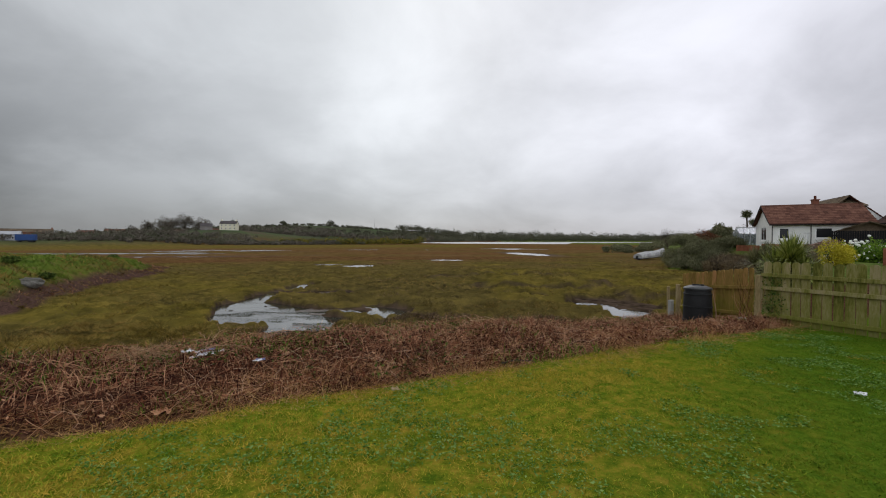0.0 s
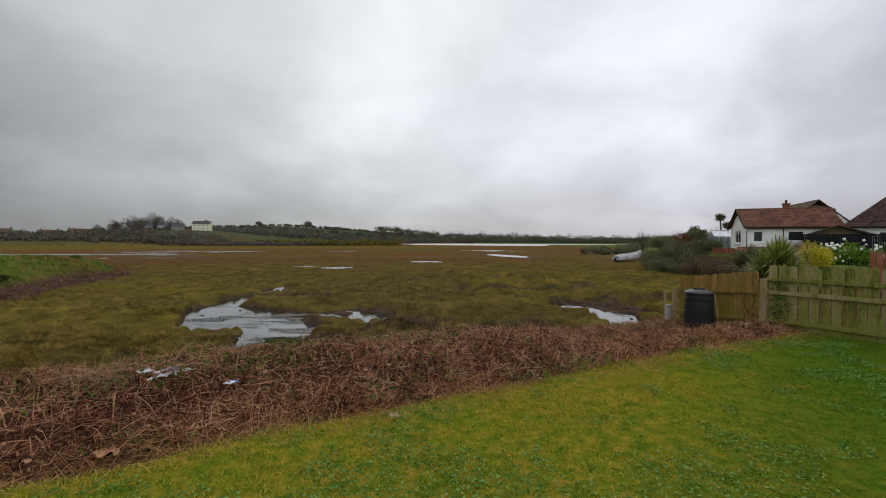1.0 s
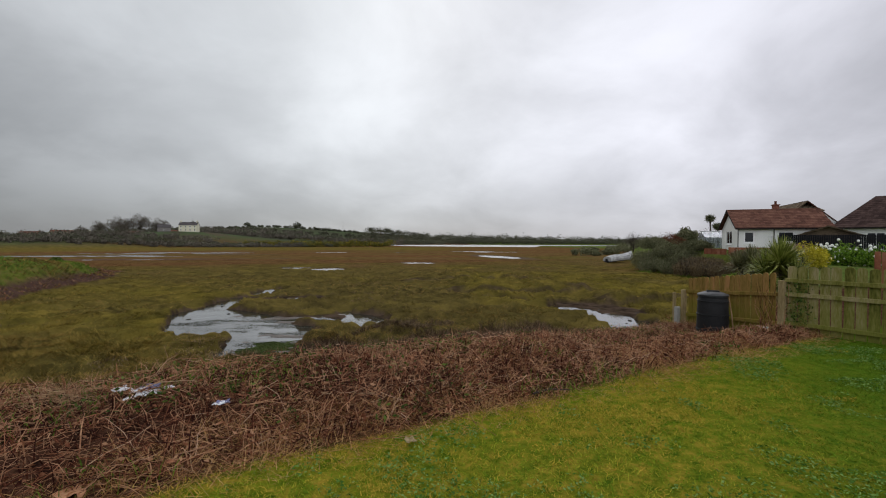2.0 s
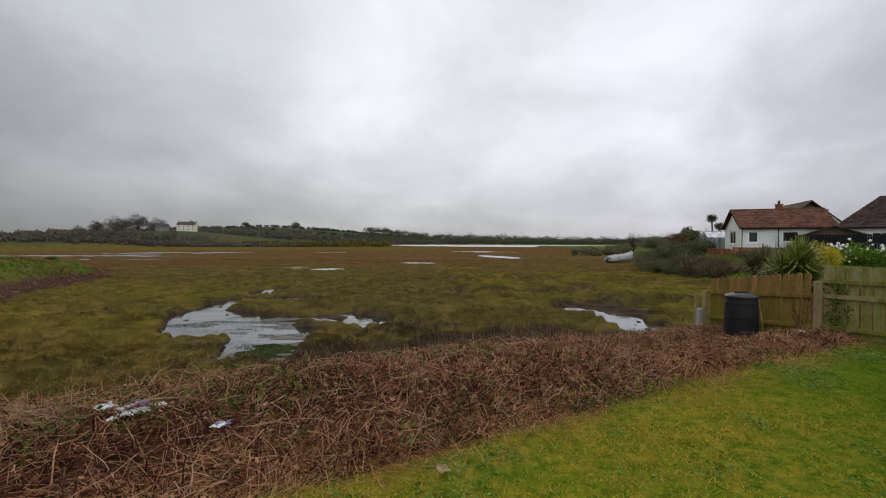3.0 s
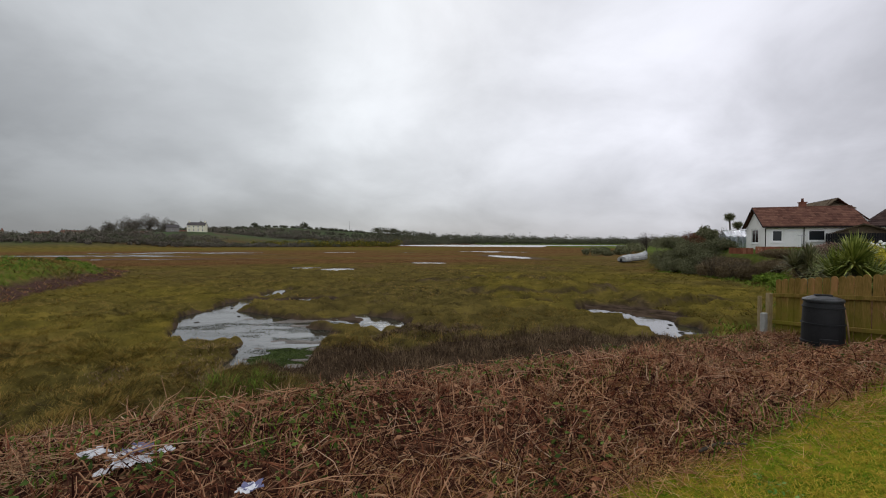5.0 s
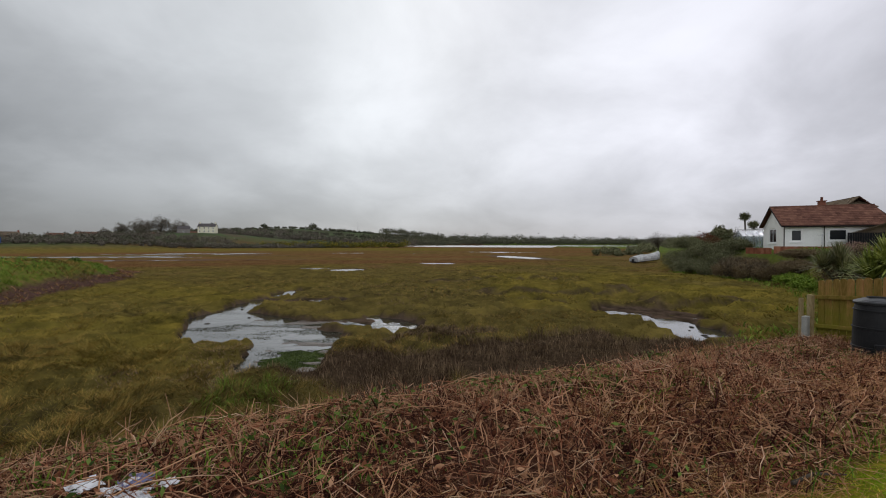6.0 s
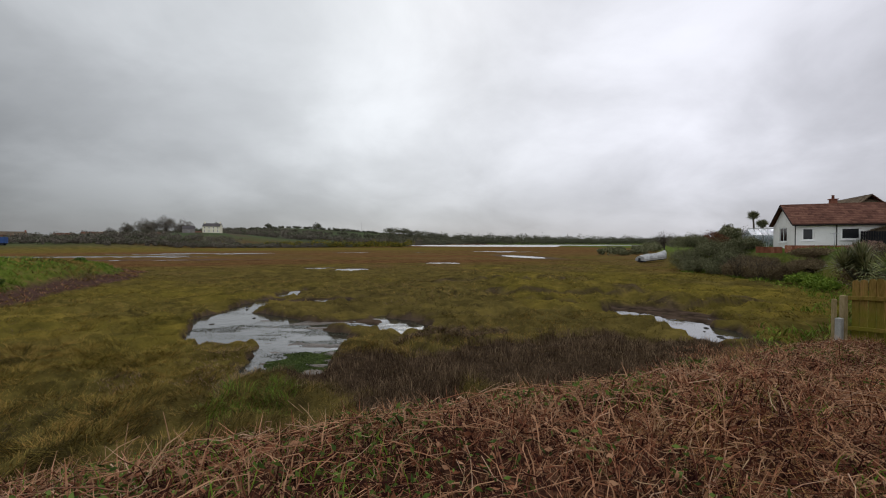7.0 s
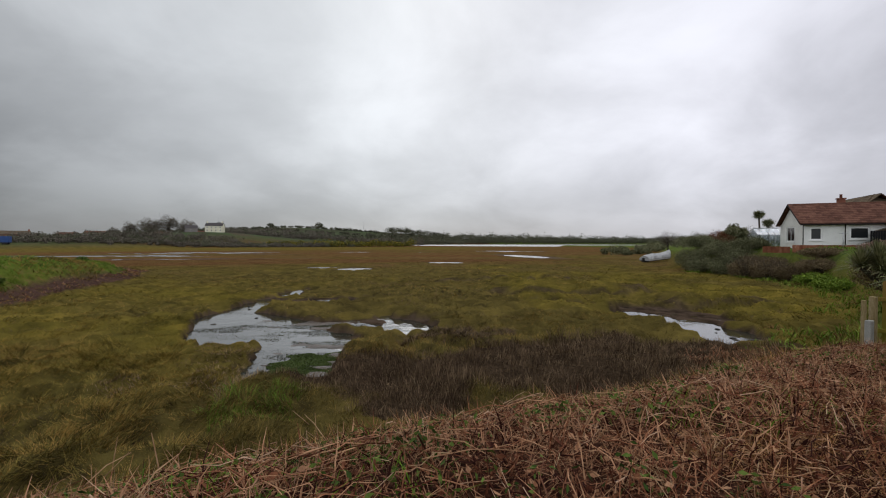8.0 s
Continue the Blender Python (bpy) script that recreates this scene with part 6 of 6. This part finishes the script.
for cx, cy, r, cnt in [(0.4, 7.45, 0.10, 70), (1.3, 7.85, 0.16, 150), (2.4, 8.3, 0.3, 60), (3.3, 9.0, 0.35, 80), (-0.9, 6.4, 0.14, 110), (-1.9, 5.9, 0.2, 80), (-2.55, 4.75, 0.09, 40), (-0.7, 5.6, 0.15, 40), (2.7, 7.2, 0.2, 50)]:
    x, y = cx + rng.normal(0, r, cnt), cy + rng.normal(0, r * 0.6, cnt)
    P = np.stack([x, y, land(x, y)["z"] + rng.uniform(0.04, 0.2, cnt)], 1)
    V, F = leaves(P, rng.uniform(0.014, 0.03, cnt), 0.4)
    tagged(mesh_object("bramble_leaves", V, F, M["leaf"]), "patch of fresh green bramble shoots on the bank", "leaves", kind="stuff")


def litter(label, x, y, s, mat, seed, lift=0.14, z=None):
    """A crumpled sheet of rubbish."""
    bm = bmesh.new()
    bmesh.ops.create_grid(bm, x_segments=7, y_segments=7, size=s)
    for v in bm.verts:
        q = noise.noise_vector(v.co / s * 1.7 + Vector((seed, 0, 0)))
        v.co += q * s * 0.55
    bmesh.ops.solidify(bm, geom=bm.faces[:], thickness=0.002)
    t = thing("litter", label, "litter", (x, y, ground_at(x, y) + lift if z is None else z), seed * 40)
    part("sheet", bm, mat, t)


for i, (dx, dy, dz) in enumerate([(-0.04, 0.02, 0), (0.05, 0.04, 0.02), (0.15, -0.03, 0.01), (0.24, 0.05, 0.02), (0.06, -0.06, 0), (-0.17, 0.05, 0.01), (0.0, -0.1, -0.02)]):
    litter("crumpled dirty white paper caught in the brambles", -2.91 + dx, 4.99 + dy, 0.036 + 0.011 * (i % 3), M["litter_white"], i + 1, z=0.25 + dz)
litter("crumpled blue wrapper caught in the brambles", -2.84, 5.06, 0.06, M["litter_blue"], 9, z=0.28)
litter("crumpled blue and white wrapper in the brambles", -2.02, 4.62, 0.042, M["litter_blue"], 12, z=0.28)
litter("scrap of white paper folded under the wrapper", -2.04, 4.60, 0.035, M["litter_white"], 13, z=0.28)
litter("scrap of white paper beside the fence post", 5.85, 8.2, 0.07, M["litter_white"], 15, 0.08)
litter("scrap of white paper on the lawn", 4.3, 4.3, 0.05, M["litter_white"], 17, 0.02)
litter("faded orange plastic scrap at the lawn edge", -2.6, 3.85, 0.06, M["terracotta"], 19, 0.05)
litter("small dead leaf on the lawn edge", -0.5, 4.35, 0.04, M["post"], 23, 0.05)


def dead_branch(x, y, rz, length):
    """A pale broken cane with side twigs standing out of the tangle."""
    d = thing("dead_branch", "pale broken bramble branch standing out of the tangle", "branch", (x, y, ground_at(x, y) - 0.02), rz)
    part("stem", tube([(0, 0, 0), (0.25 * length, 0.03, 0.42 * length), (0.62 * length, 0.0, 0.62 * length), (length, -0.05, 0.68 * length)], [0.006, 0.005, 0.004, 0.002], 5), M["straw"], d)
    for t, a in ((0.35, 50), (0.55, -40), (0.75, 35)):
        part("twig", tube([(t * length, 0, 0.58 * length * min(1, t * 1.3)), (t * length + 0.14 * math.cos(radians(a)), 0.14 * math.sin(radians(a)), 0.58 * length * min(1, t * 1.3) + 0.13)], [0.0035, 0.0015], 4), M["straw"], d)


for x, y, rz, ln2 in [(-2.5, 7.1, 150, 0.42), (-3.3, 6.7, 200, 0.30), (-1.9, 7.3, 120, 0.26), (-0.9, 7.55, 40, 0.34), (0.4, 7.9, 160, 0.28), (-3.9, 6.2, 80, 0.36), (1.4, 7.7, 30, 0.25), (-2.9, 5.3, 100, 0.30)]:
    dead_branch(x, y, rz, ln2)
fs = thing("fallen_stick", "dark fallen stick lying at the lawn edge", "stick", (0.75, 5.3, ground_at(0.75, 5.3) + 0.03), 12)
part("stem", tube([(0, 0, 0), (0.2, 0.02, 0.02), (0.42, -0.01, 0.0)], [0.012, 0.010, 0.005], 6), M["bark"], fs)
bank_tops(6500, -0.32, 0.4, 0.02, 0.08, 0.003, 0.006, "tan_grass", "dry_grass", "dry straw along the ragged edge of the lawn", (0.8, 2.2), None, True)
# a clump of cut straw
k = 200
P = np.stack([-3.35 + rng.normal(0, 0.16, k), 4.75 + rng.normal(0, 0.09, k), np.zeros(k)], 1)
P[:, 2] = land(P[:, 0], P[:, 1])["z"] + rng.uniform(0.08, 0.2, k)
V, F = sticks(P, P + rng.normal(0, 0.07, (k, 3)) * np.array([1.6, 0.8, 0.4]), np.zeros(k), np.full(k, 0.002), 2, 0.01)
tagged(mesh_object("straw_clump", V, F, M["straw"]), "heap of cut yellow grass on the brambles", "straw", kind="stuff")

# ---- the lawn ----
count = 400000
x = rng.uniform(-5.5, 9.5, count)
y = 0.2 + 8.4 * rng.uniform(0, 1, count) ** 0.8
s = edge_s(x, y)
keep = (s < 0.08 + rng.normal(0, 0.1, count) + 0.22 * fbm(x, y, 0.45, 3, 172)) & (np.abs(x + 0.6) < 1.5 + (y + 0.3) * 1.25) & (x < 6.27 + (8.22 - y) * 0.568 - 0.03)
x, y = x[keep], y[keep]
k = len(x)
z = land(x, y)["z"]
V, F = blades(np.stack([x, y, z - 0.004], 1), rng.uniform(0.012, 0.032, k) * (1 + 0.4 * fbm(x, y, 0.5, 2, 171)), rng.uniform(0.005, 0.010, k), rng.uniform(0.4, 1.4, k), plain=True)
tagged(mesh_object("lawn_grass", V, F, M["lawn_blade"]), "short damp lawn grass with yellowed patches", "grass", kind="stuff")
x, y = scatter(170000, -5, 9, 0.8, 8)
s = edge_s(x, y)
patch = fbm(x, y, 0.45, 3, 181) + 0.5 * fbm(x, y, 2.5, 2, 182)
keep = (s < -0.1) & (patch - 0.22 * smooth(x - 0.8 * s, 2.5, 5.5) > 0.14) & (rng.uniform(size=len(x)) < smooth(patch, 0.05, 0.7)) & (np.abs(x + 0.6) < 1.5 + (y + 0.3) * 1.25) & (x < 6.2 + (8.22 - y) * 0.568)
x, y = x[keep], y[keep]
P = np.stack([x, y, np.full(len(x), 0.018) + rng.uniform(0, 0.012, len(x))], 1)
V, F = leaves(P, rng.uniform(0.008, 0.018, len(P)), 0.75)
tagged(mesh_object("clover", V, F, M["clover"]), "patches of pale green clover in the lawn", "clover", kind="stuff")

# yellowed patches in the turf near its edge
x, y = scatter(230000, -5, 6, 0.8, 7.5)
s = edge_s(x, y)
patch = fbm(x, y, 0.8, 4, 191) + 0.5 * fbm(x, y, 0.22, 2, 192) + 0.42 * smooth(s, -1.8, -0.2) - 0.8 * smooth(x - 0.8 * s, 1.6, 4.4)
keep = (s < 0.05) & (patch > 0.22) & (np.abs(x + 0.6) < 1.5 + (y + 0.3) * 1.25)
x, y = x[keep], y[keep]
k = len(x)
V, F = blades(np.stack([x, y, np.full(k, -0.002)], 1), rng.uniform(0.016, 0.036, k), rng.uniform(0.004, 0.008, k), rng.uniform(0.4, 1.4, k), plain=True)
tagged(mesh_object("lawn_grass", V, F, M["dry_turf"]), "yellowed orange patches of short lawn grass", "grass", kind="stuff")
